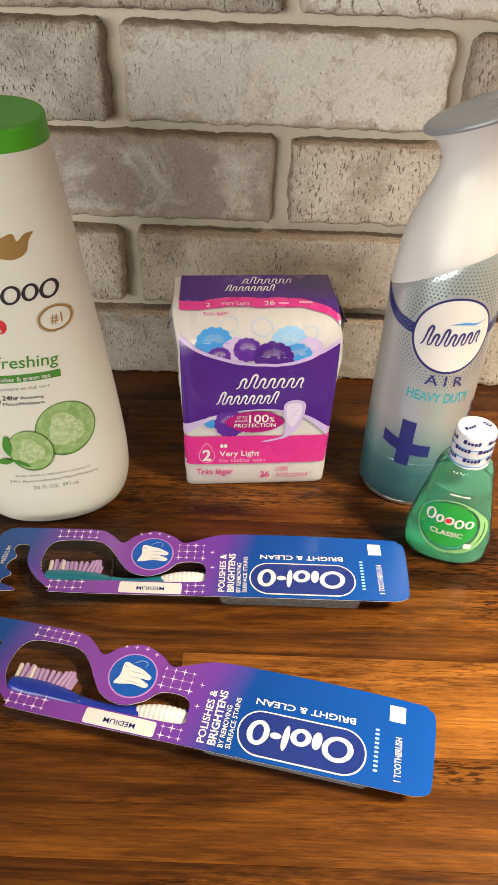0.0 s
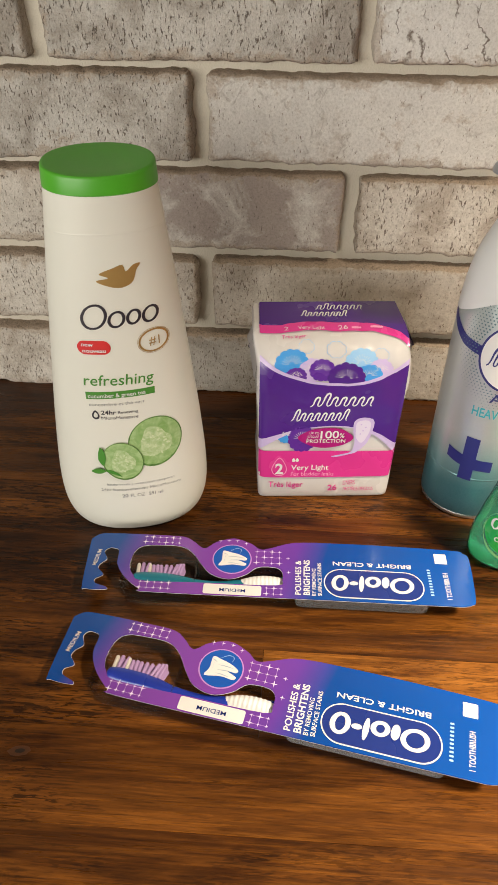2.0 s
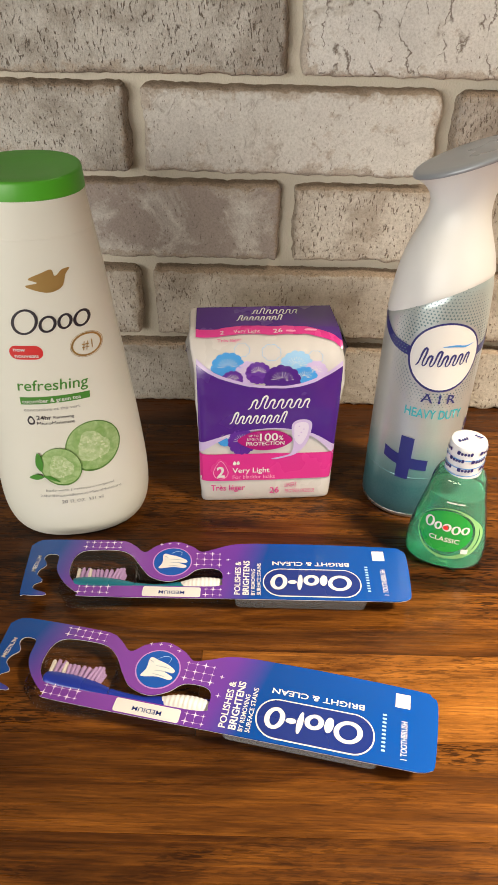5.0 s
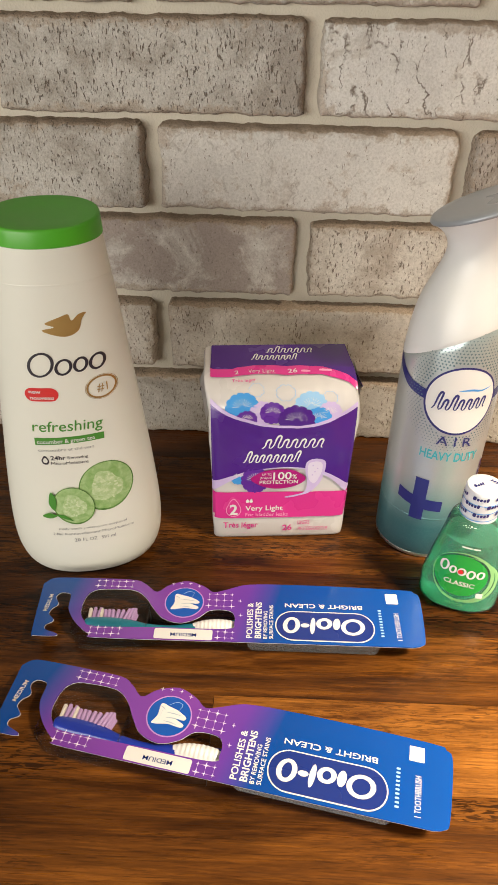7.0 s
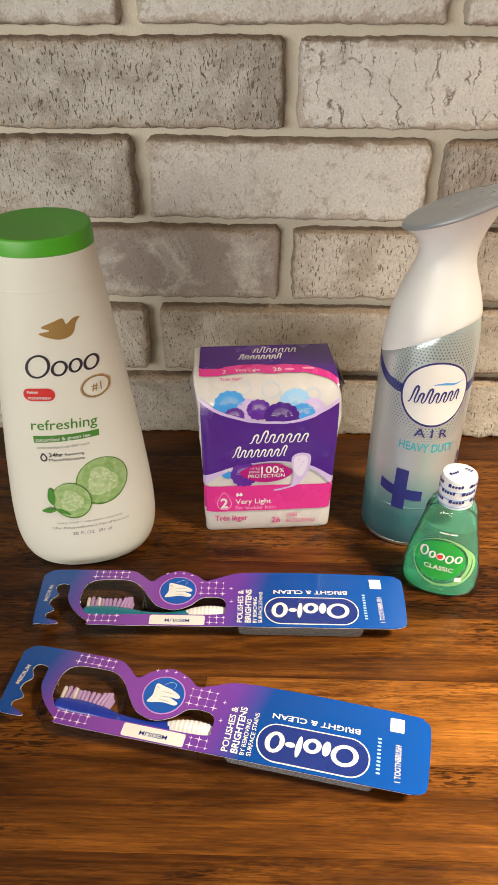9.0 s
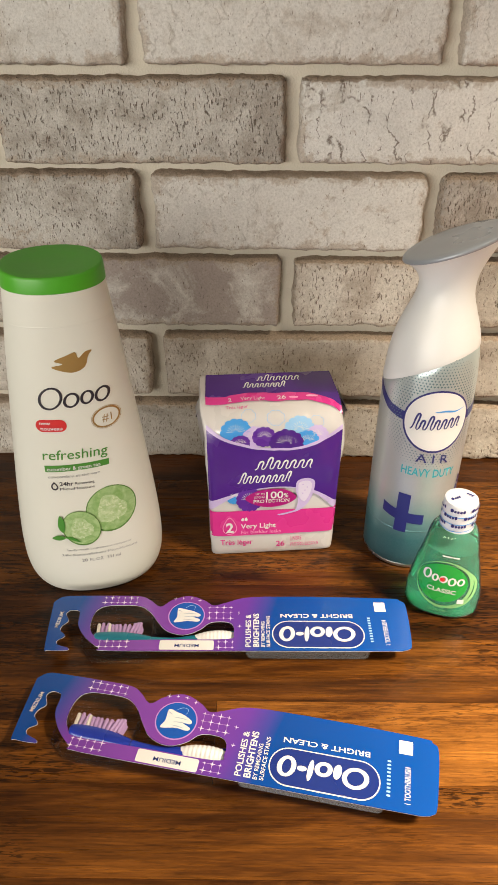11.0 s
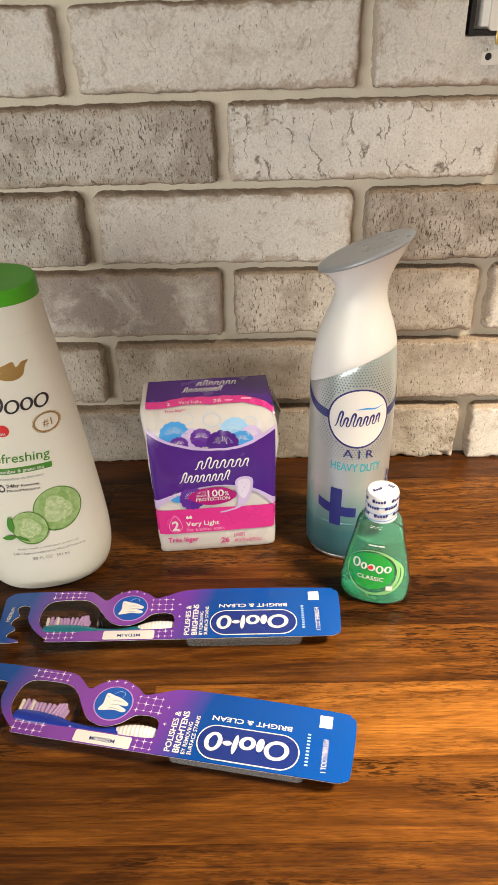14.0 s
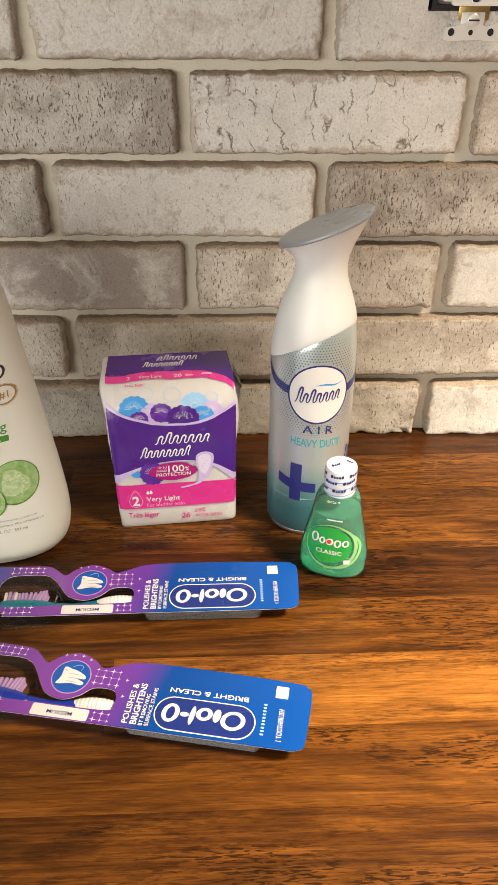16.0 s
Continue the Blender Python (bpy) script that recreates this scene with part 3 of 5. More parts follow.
def slice_paint(name, inner, outer, grain):
    """Wet green flesh: cloudy at two scales, with fine streaks."""
    m, t, p = nodes_of(name)
    tc = put(t, "ShaderNodeTexCoord")
    cloud = put(t, "ShaderNodeTexNoise", Scale=grain, Detail=5.0, Roughness=0.65, Distortion=0.6)
    t.links.new(tc.outputs["Object"], cloud.inputs["Vector"])
    t.links.new(ramp(t, cloud.outputs[0], ((0.34, outer), (0.52, tuple((i + o) / 2 for i, o in zip(inner, outer))), (0.66, inner))).outputs[0], p.inputs["Base Color"])
    p.inputs["Roughness"].default_value = 0.38
    return m


rind_print = slice_paint("cucumber_rind", (0.16, 0.33, 0.07), (0.05, 0.15, 0.02), 240.0)
flesh_print = slice_paint("cucumber_flesh", (0.44, 0.60, 0.29), (0.23, 0.42, 0.12), 190.0)
core_print = slice_paint("cucumber_core", (0.62, 0.72, 0.45), (0.34, 0.52, 0.20), 330.0)
seed_print = slice_paint("cucumber_seed", (0.74, 0.79, 0.58), (0.52, 0.65, 0.35), 500.0)


def cucumber(cx, cz, rx, rz, turn, level):
    o = 0.0002 * level
    rnd = random.Random(level + 5)
    slice_ = printed("cucumber_slice", [[oval(cx, cz, rx, rz, 48, turn)]], wash_at(0.0003 + o), rind_print, wash, 0.004, "printed green cucumber slice")
    printed("flesh", [[oval(cx + 0.0001, cz + 0.0004, rx * 0.955, rz * 0.945, 48, turn)]], wash_at(0.00038 + o), flesh_print, slice_, 0.004)
    # a three-lobed core of paler flesh
    lobes = []
    for i in range(48):
        w = 2 * math.pi * i / 48
        k = 0.58 + 0.07 * math.cos(3 * w + 0.8) + 0.02 * math.sin(7 * w)
        lobes.append((cx + rx * k * math.cos(w), cz + rz * k * math.sin(w)))
    printed("core", [[lobes]], wash_at(0.00046 + o), core_print, slice_, 0.004)
    seeds = []
    for i in range(17):
        w, q = i * 2.4, 0.14 + 0.36 * rnd.random()
        seeds.append([oval(cx + rx * q * math.cos(w), cz + rz * q * math.sin(w), rx * (0.06 + 0.03 * rnd.random()), rz * 0.035, 10, math.degrees(w) + rnd.uniform(-25, 25))])
    printed("seeds", seeds, wash_at(0.00054 + o), seed_print, slice_)


cucumber(0.0142, 0.0722, 0.0156, 0.0172, -20, 0)
cucumber(-0.0055, 0.0612, 0.0118, 0.0134, 15, 3)
leaf = curve([(-0.0175, 0.0720), (-0.0150, 0.0660), (-0.0168, 0.0590), (-0.0195, 0.0640)], 5)
leaf2 = curve([(-0.0245, 0.0545), (-0.0200, 0.0570), (-0.0160, 0.0550), (-0.0200, 0.0530)], 5)
leaf3 = curve([(-0.0165, 0.0555), (-0.0120, 0.0555), (-0.0070, 0.0510), (-0.0110, 0.0525)], 5)
printed("leaf_print", [[leaf], [leaf2], [leaf3]], wash_at(0.0014), ink_green, wash, 0.004)
lettered("care_text", "body wash | nettoyant corporel", 0.0016, (0.0035, 0.0442), L1, ink_grey, wash, 0.0400)
lettered("care_text", "24hr Renouvellement MicroMoisture", 0.0019, (0.0035, 0.0402), L1, ink_grey, wash, 0.0480)
lettered("volume_text", "20", 0.0024, (-0.0068, 0.0352), L1, ink_grey, wash, 0.0036, bold=0.02)
lettered("volume_text", "FL OZ", 0.0024, (0.0008, 0.0352), L1, ink_grey, wash, 0.0085)
lettered("volume_text", "591 ml", 0.0024, (0.0118, 0.0352), L1, ink_grey, wash, 0.0085, bold=0.01)

# ---- pack of liners ----
PACK = [(z, a, (0.0265 + f) / 2, (0.0265 - f) / 2) for z, a, f in (
    (0.0, 0.0464, 0.0246), (0.0010, 0.0469, 0.0255), (0.006, 0.0470, 0.0262), (0.03, 0.0472, 0.0269), (0.06, 0.0476, 0.0272), (0.090, 0.0488, 0.0268), (0.104, 0.0492, 0.0250),
    (0.112, 0.0489, 0.0210), (0.1155, 0.0484, 0.0165), (0.118, 0.0478, 0.0115), (0.1195, 0.0470, 0.0045))]
PACK = smooth_rows(PACK)
RISE = [(0.0, 0.0), (0.1, 0.016), (0.2, 0.031), (0.3, 0.045), (0.4, 0.059), (0.5, 0.072), (0.6, 0.085), (0.7, 0.097), (0.8, 0.1075), (0.85, 0.112), (0.9, 0.1155), (0.95, 0.118), (1.0, 0.1195)]
PN = 15.0


def crease(u, z):
    k = 0.0009 * noise.noise((u * 45, z * 38, 2.0)) + 0.0005 * noise.noise((u * 130, z * 90, 7.0))
    top = max(0.0, (z - 0.07) / 0.05)
    return k * (0.40 + 2.0 * top)


def pack_side(w, z):
    a, b, cy = between(PACK, z)
    c, s = math.cos(w), math.sin(w)
    x = a * math.copysign(abs(c) ** (2 / PN), c)
    y = b * math.copysign(abs(s) ** (2 / PN), s) + cy
    k = crease(x, z)
    return Vector((x + (k * 2.0 * math.copysign(1, c) if abs(s) < 0.7 else 0), y + (k if s < 0 else 0), z))


def pack_at(off):
    def f(u, v):
        if v <= 1.0:
            z = between(RISE, v)[0]
            a, b, cy = between(PACK, z)
            y = cy - b * max(0.0, 1 - min(1.0, abs(u / a)) ** PN) ** (1 / PN)
            up = min(1.0, max(0.0, (z - 0.106) / 0.012))
            return Vector((u, y + crease(u, z) - off * (1 - 0.6 * up), z + off * up))
        y = -0.0045 + (v - 1.0) * 0.2245
        return Vector((u, y + crease(u, 0.1195) * max(0.0, 1 - (v - 1) * 20), 0.1196 + off))
    return f


pack = thing("liner_pack", pose(0.0022, -0.0972, 0.0, 0, 0, 5.0) @ Matrix.Diagonal((0.945, 1.0, 1.005, 1.0)), "soft plastic pack of liners in purple, white and pink", "package")
zs = [0.0, 0.0006, 0.0012, 0.003] + [0.003 + 0.1165 * i / 60 for i in range(1, 61)]
ways = []
for i in range(72):
    u = -0.992 + 1.984 * i / 71
    c = math.copysign(abs(u) ** (PN / 2), u)
    ways += [math.atan2(k * math.sqrt(1 - c * c), c) % (2 * math.pi) for k in (1, -1)]
for i in range(22):
    u = -0.97 + 1.94 * (i + 0.5) / 22
    q = math.copysign(abs(u) ** (PN / 2), u)
    ways += [math.atan2(q, k * math.sqrt(1 - q * q)) % (2 * math.pi) for k in (1, -1)]
ways = sorted(set(ways))
rings = [[pack_side(w, z) for w in ways] for z in zs]
part("wrapper", loft(rings), film_white, pack, "glossy white plastic film wrapper")
P1, P2, P3, P4 = pack_at(0.00035), pack_at(0.0006), pack_at(0.00085), pack_at(0.0011)
HU = 0.0469


def petals(cx, cv, r, n, deep):
    """A scalloped flower head; widths in metres, heights in shares of the front."""
    out = []
    for i in range(n * 8):
        w = 2 * math.pi * i / (n * 8)
        k = r * (1 - deep + deep * 1.6 * abs(math.sin(w * n / 2)) ** 0.6)
        out.append((cx + k * math.cos(w), cv + k * math.sin(w) / 0.13))
    return out


def flower(u, v, r, ink, level, n=13):
    f = printed("flower_print", [[petals(u * HU, v, r, n, 0.06)]], pack_at(0.00035 + 0.0001 * level), ink, pack, 0.004)
    rays = []
    for i in range(11):
        w = math.pi * (0.05 + 0.9 * i / 10)
        p0, p1, t = r * 0.2, r * 0.62, 0.00012
        c, s = math.cos(w), math.sin(w)
        rays.append([[(u * HU + p0 * c - t * s, v + (p0 * s + t * c) / 0.13), (u * HU + p1 * c - t * s, v + (p1 * s + t * c) / 0.13),
                      (u * HU + p1 * c + t * s, v + (p1 * s - t * c) / 0.13), (u * HU + p0 * c + t * s, v + (p0 * s - t * c) / 0.13)]])
    printed("rays", rays, pack_at(0.00045 + 0.0001 * level), ink_white, f)


flower(-0.58, 0.775, 0.0105, ink_blue, 0)
flower(0.36, 0.775, 0.0105, ink_pale_blue, 0)
flower(0.62, 0.735, 0.0080, ink_lilac, 1)
flower(-0.52, 0.700, 0.0070, ink_violet, 1)
flower(-0.30, 0.735, 0.0085, ink_lilac, 0)
flower(-0.16, 0.735, 0.0082, ink_violet, 2)
flower(0.47, 0.705, 0.0085, ink_blue, 2)
flower(0.17, 0.690, 0.0118, ink_purple, 3)
for u, v, r in ((-0.38, 0.865, 0.0050), (0.02, 0.852, 0.0062), (0.62, 0.815, 0.0050)):
    printed("flower_outline", [[petals(u * HU, v, r, 8, 0.08), petals(u * HU, v, r * 0.94, 8, 0.08)]], P1, ink_pale_blue, pack, 0.004)
arc = curve([(-1.005, 0.790), (-0.7, 0.715), (-0.35, 0.665), (0.0, 0.648), (0.35, 0.655), (0.7, 0.695), (1.005, 0.765)], 8, False)
low = curve([(1.005, 0.305), (0.7, 0.375), (0.35, 0.41), (0.0, 0.42), (-0.4, 0.405), (-0.7, 0.375), (-1.005, 0.340)], 8, False)
printed("front_panel", [[[(u * HU, v) for u, v in arc + low]]], pack_at(0.00085), ink_purple, pack, 0.003, "deep purple printed panel")
rim = [(u * HU, v) for u, v in arc]
printed("panel_edge", [[rim + [(u, v + 0.014 + 0.016 * abs(u / HU) ** 2) for u, v in reversed(rim)]]], pack_at(0.0008), ink_lilac, pack, 0.003)
rim = [(u * HU, v) for u, v in low]
printed("panel_edge", [[rim + [(u, v - 0.006 - 0.05 * abs(u / HU) ** 3) for u, v in reversed(rim)]]], pack_at(0.0008), ink_lilac, pack, 0.003)
flower(-0.38, 0.345, 0.0095, ink_violet, 5, 14)
flower(-0.62, 0.365, 0.0055, ink_blue, 4)
badge = curve([(-0.0180, 0.355), (-0.0090, 0.398), (0.0020, 0.408), (0.0120, 0.398), (0.0195, 0.352), (0.0130, 0.312), (0.0020, 0.295), (-0.0090, 0.308)], 6)
printed("badge", [[moved(badge, -0.0030, 0)]], pack_at(0.0011), ink_magenta, pack, 0.003, "magenta oval badge")
lettered("badge_text", "100", 0.0415, (0.0005, 0.372), pack_at(0.0013), ink_white, pack, 0.0125, bold=0.015)
lettered("badge_text", "%", 0.0250, (0.0088, 0.366), pack_at(0.0013), ink_white, pack, 0.0032, bold=0.01)
lettered("badge_text", "UP TO", 0.0125, (-0.0100, 0.381), pack_at(0.0013), ink_white, pack, 0.0065)
lettered("badge_text", "JUSQU'À", 0.0125, (-0.0105, 0.362), pack_at(0.0013), ink_white, pack, 0.0080)
lettered("badge_text", "PROTECTION", 0.0205, (-0.0018, 0.336), pack_at(0.0013), ink_white, pack, 0.0262, bold=0.01)
liner = curve([(0.0030, 0.246), (0.0095, 0.258), (0.0160, 0.275), (0.0176, 0.330), (0.0160, 0.390), (0.0160, 0.440), (0.0190, 0.463), (0.0245, 0.468), (0.0290, 0.450), (0.0292, 0.400),
               (0.0272, 0.340), (0.0238, 0.300), (0.0185, 0.268), (0.0110, 0.250), (0.0050, 0.241)], 5)
printed("liner_print", [[liner]], pack_at(0.0012), ink_lilac, pack, 0.003, "printed pale lilac liner picture")
face_ = curve([(0.0185, 0.350), (0.0176, 0.395), (0.0178, 0.438), (0.0215, 0.452), (0.0258, 0.448), (0.0274, 0.420), (0.0262, 0.370), (0.0225, 0.325)], 5)
printed("liner_face", [[face_]], pack_at(0.00135), ink_mist, pack, 0.003)
quilt = [[oval(0.0208 + 0.0016 * (i % 3), 0.375 + 0.018 * i, 0.0006, 0.004, 10)] for i in range(4)]
printed("liner_quilting", quilt, pack_at(0.0015), ink_lilac, pack)
printed("brand_mark", squiggle(0.0060, 0.535, 0.0400, 0.050, 7, 0.0013, 0.35, 1.0, (1,), 0, 7.5), pack_at(0.0010), ink_white, pack)
printed("brand_mark", squiggle(-0.0078, 0.452, 0.0370, 0.044, 8, 0.0012, 0.35, 1.5, (7,), 0, 7.5), pack_at(0.0010), ink_white, pack)
printed("front_band", [[[(-HU, 0.122), (HU, 0.122), (HU, 0.272), (-HU, 0.278)]]], pack_at(0.00085), ink_pink, pack, 0.003, "hot pink printed band")
tear = curve([(0, 0.060), (0.0052, 0.0), (0.0040, -0.036), (0, -0.047), (-0.0040, -0.036), (-0.0052, 0.0)], 5)
printed("drop_outline", [[moved(tear, -0.0325, 0.180), moved([(x * 0.90, y * 0.92) for x, y in tear], -0.0325, 0.180)]], P4, ink_pale_pink, pack)
lettered("size_text", "2", 0.058, (-0.0325, 0.174), P4, ink_white, pack, 0.0056, bold=0.03)
printed("drop_icon", [[moved([(x * 0.22, y * 0.22) for x, y in tear], -0.0228, 0.222)], [moved([(x * 0.22, y * 0.22) for x, y in tear], -0.0203, 0.222)]], P4, ink_white, pack)
lettered("size_text", "Very Light", 0.028, (-0.0112, 0.180), P4, ink_white, pack, 0.0262, bold=0.012)
lettered("size_text", "For bladder leaks", 0.020, (-0.0092, 0.143), P4, ink_pale_pink, pack, 0.0300)
lettered("size_text", "Très léger", 0.030, (-0.0275, 0.082), P3, ink_pink, pack, 0.0245, bold=0.012)
printed("small_print", bars(-0.0245, 0.036, ((0.006, 0.005, 0.010, 0.008),), 0.0006, 0.02), P3, ink_pale_pink, pack)
lettered("count_text", "26", 0.032, (0.0058, 0.062), P3, ink_pink, pack, 0.0068, bold=0.015)
lettered("count_text", "LINERS", 0.024, (0.0175, 0.088), P3, ink_pink, pack, 0.0085)
lettered("count_text", "PROTÈGE-DESSOUS", 0.020, (0.0245, 0.052), P3, ink_pink, pack, 0.0215)
# the flap folded over the top
top_in = curve([(-1.0, 0.985), (-0.5, 1.006), (0.0, 1.010), (0.5, 1.000), (0.85, 0.960), (1.005, 0.905)], 6, False)
printed("top_panel", [[[(u * HU, v) for u, v in top_in] + [(HU * 0.975, 1.134), (-HU * 0.975, 1.134)]]], pack_at(0.0006), ink_purple, pack, 0.003, "deep purple folded top")
printed("top_band", [[[(u * HU, v - 0.050) for u, v in top_in] + [(u * HU, v) for u, v in reversed(top_in)]]], pack_at(0.0008), ink_pink, pack, 0.003)
lettered("size_text", "Very Light", 0.020, (-0.0140, 0.976), P4, ink_white, pack, 0.0170)
lettered("count_text", "26", 0.024, (0.0060, 0.982), P4, ink_white, pack, 0.0062, bold=0.01)
printed("small_print", bars(0.0215, 0.970, ((0.006, 0.008),), 0.012, 0.02), P4, ink_pale_pink, pack)
lettered("size_text", "2", 0.022, (-0.0300, 0.973), P4, ink_white, pack, 0.0026, bold=0.01)
lettered("size_text", "Très léger", 0.020, (-0.0255, 0.925), P3, ink_pink, pack, 0.0155)
printed("brand_mark", squiggle(0.0060, 1.083, 0.0310, 0.026, 7, 0.0010, 0.3, 1.0, (1,), 0, 4.5), P3, ink_white, pack)
printed("brand_mark", squiggle(-0.0050, 1.043, 0.0300, 0.024, 8, 0.0010, 0.3, 1.4, (7,), 0, 4.5), P3, ink_white, pack)
for sx in (-1, 1):
    bm = bmesh.new()
    pts = [(0.0470, -0.014, 0.1090), (0.0535, -0.004, 0.1075), (0.0545, 0.012, 0.1030), (0.0495, 0.020, 0.0880), (0.0500, -0.008, 0.0830), (0.0485, 0.008, 0.1190)]
    vs = [bm.verts.new((sx * x, y, z)) for x, y, z in pts]
    for tri in ((0, 1, 4), (1, 2, 3), (1, 3, 4), (0, 5, 1), (5, 2, 1)):
        bm.faces.new([vs[i] for i in tri])
    bmesh.ops.solidify(bm, geom=bm.faces[:], thickness=0.0004)
    part("end_fold", bm, film_white, pack, "folded film end flap")
    # the crumpled purple corner of the folded top
    bm = bmesh.new()
    rows_ = []
    for j in range(7):
        v = j / 6
        row = []
        for i in range(6):
            u = i / 5
            x = 0.0462 + 0.0080 * u * (1 - 0.45 * v) + 0.0012 * noise.noise((u * 5, v * 6, sx * 3.0))
            z = 0.1198 - 0.0135 * u - 0.0210 * u * v + 0.0010 * noise.noise((u * 6, v * 5, sx * 7.0))
            row.append(bm.verts.new((sx * x, -0.006 + 0.030 * v + 0.0015 * noise.noise((u * 4, v * 4, 9.0)), z)))
        rows_.append(row)
    for a_, b_ in zip(rows_, rows_[1:]):
        for i in range(5):
            bm.faces.new((a_[i], a_[i + 1], b_[i + 1], b_[i]))
    bmesh.ops.solidify(bm, geom=bm.faces[:], thickness=0.0003)
    part("corner_fold", bm, ink_purple, pack, "crumpled purple film corner")

# ---- air freshener ----
CAN_SHAPE = [(0.0, 0.0274), (0.0012, 0.0284), (0.004, 0.0293), (0.10, 0.0293), (0.135, 0.0289), (0.150, 0.0281), (0.160, 0.0271), (0.170, 0.0252), (0.178, 0.0227), (0.186, 0.0196), (0.192, 0.0174), (0.198, 0.0160), (0.206, 0.0157)]


CAN_SHAPE = smooth_rows(CAN_SHAPE)


def can_paint():
    m, t, p = nodes_of("can_print")
    tc = put(t, "ShaderNodeTexCoord")
    sep = put(t, "ShaderNodeSeparateXYZ")
    t.links.new(tc.outputs["Object"], sep.inputs[0])
    n = put(t, "ShaderNodeMapRange", From_Min=0.0, From_Max=0.2)
    t.links.new(sep.outputs["Z"], n.inputs[0])
    c = ramp(t, n.outputs[0], ((0.0, (0.004, 0.10, 0.14)), (0.13, (0.014, 0.16, 0.20)), (0.21, (0.15, 0.33, 0.36)), (0.33, (0.52, 0.55, 0.56)), (0.60, (0.57, 0.59, 0.60)), (0.8, (0.48, 0.58, 0.60))))
    grain_n = put(t, "ShaderNodeTexNoise", Scale=900.0, Detail=2.0)
    t.links.new(tc.outputs["Object"], grain_n.inputs["Vector"])
    t.links.new(mixed(t, 0.12, c.outputs[0], mixed(t, grain_n.outputs[0], (0.3, 0.33, 0.34), (0.7, 0.72, 0.73))), p.inputs["Base Color"])
    p.inputs["Metallic"].default_value = 0.45
    p.inputs["Roughness"].default_value = 0.30
    return m


can_print = can_paint()
grey_plastic = plain("grey_plastic", (0.30, 0.33, 0.37), 0.30, metal=0.25, vary=0.04)
shell_white = plain("shroud_plastic", (0.72, 0.735, 0.745), 0.34, vary=0.02, coat=0.1)
rim_metal = plain("can_rim_metal", (0.55, 0.56, 0.57), 0.3, metal=0.9)
dot_ink = plain("dot_print", (0.13, 0.22, 0.26), 0.4, metal=0.2)
can = thing("air_freshener_can", pose(0.1022, -0.1095, 0.0), "silver and white air freshener spray can with grey nozzle top", "spray can")
part("base_rim", loft([ring(r, r, 2, z, 96) for z, r in ((0.0, 0.0276), (0.0008, 0.0288), (0.0022, 0.0292), (0.0036, 0.0289), (0.0046, 0.0280))]), rim_metal, can)
part("lower_bead", loft([ring(r, r, 2, z, 96) for z, r in ((0.0335, 0.0293), (0.0340, 0.02965), (0.0346, 0.02965), (0.0351, 0.0293))], False, False), can_print, can)
count, rows = 96, []
lowz, neckz = [], []
for i in range(count):
    w = 2 * math.pi * i / count
    r = 0.0285
    for _ in range(4):
        z = 0.1508 + 0.45 * r * math.cos(w) - 0.36 * r * math.sin(w)
        r = between(CAN_SHAPE, z)[0]
    lowz.append(z)
    neckz.append(0.2015 + 0.12 * 0.016 * math.cos(w))
body_rows = []
for step in range(61):
    row = []
    for i in range(count):
        w = 2 * math.pi * i / count
        z = 0.0040 + (lowz[i] - 0.0030) * step / 60
        r = between(CAN_SHAPE, z)[0] - (0.0010 if step == 60 else 0.0)
        row.append(Vector((r * math.cos(w), r * math.sin(w), z)))
    body_rows.append(row)
part("body", loft(body_rows), can_print, can)
for step in range(26):
    k = step / 25
    row = []
    for i in range(count):
        w = 2 * math.pi * i / count
        z = lowz[i] + (neckz[i] - lowz[i]) * k
        r = between(CAN_SHAPE, z)[0] + (0.0002 if step == 0 else 0.0006)
        row.append(Vector((r * math.cos(w) + 0.0015 * k, r * math.sin(w), z)))
    rows.append(row)
for k in (0.15, 0.35, 0.55, 0.75, 0.9, 1.0):
    a, b = 0.0163 + 0.0119 * k ** 1.8, 0.0163 + 0.0091 * k ** 1.8
    row = []
    for i in range(count):
        w = 2 * math.pi * i / count
        x, y = a * math.cos(w), b * math.sin(w)
        z0 = 0.2015 + 0.12 * 0.016 * math.cos(w)
        z1 = 0.2238 + 0.38 * x - 0.10 * y
        row.append(Vector((x + 0.0015 + 0.0012 * k, y, z0 + (z1 - z0) * k)))
    rows.append(row)
part("shroud", loft(rows, False, False), shell_white, can, "smooth white plastic shroud")
disc = []
for k, dz in ((1.0, 0.0), (1.015, 0.0006), (1.015, 0.0016), (1.0, 0.0024), (0.97, 0.0029), (0.8, 0.0032), (0.4, 0.0027), (0.1, 0.0025)):
    disc.append([Vector((0.0284 * k * math.cos(w) + 0.0027, 0.0256 * k * math.sin(w), 0.2238 + dz + 0.38 * 0.0284 * k * math.cos(w) - 0.10 * 0.0256 * k * math.sin(w)))
                 for w in (2 * math.pi * i / count for i in range(count))])
part("nozzle_top", loft(disc), grey_plastic, can, "slanted silver-grey nozzle top")

def can_at(off):
    def f(u, z):
        r = between(CAN_SHAPE, z)[0]
        w = u / 0.0293
        return Vector(((r + off) * math.sin(w), -(r + off) * math.cos(w), z))
    return f


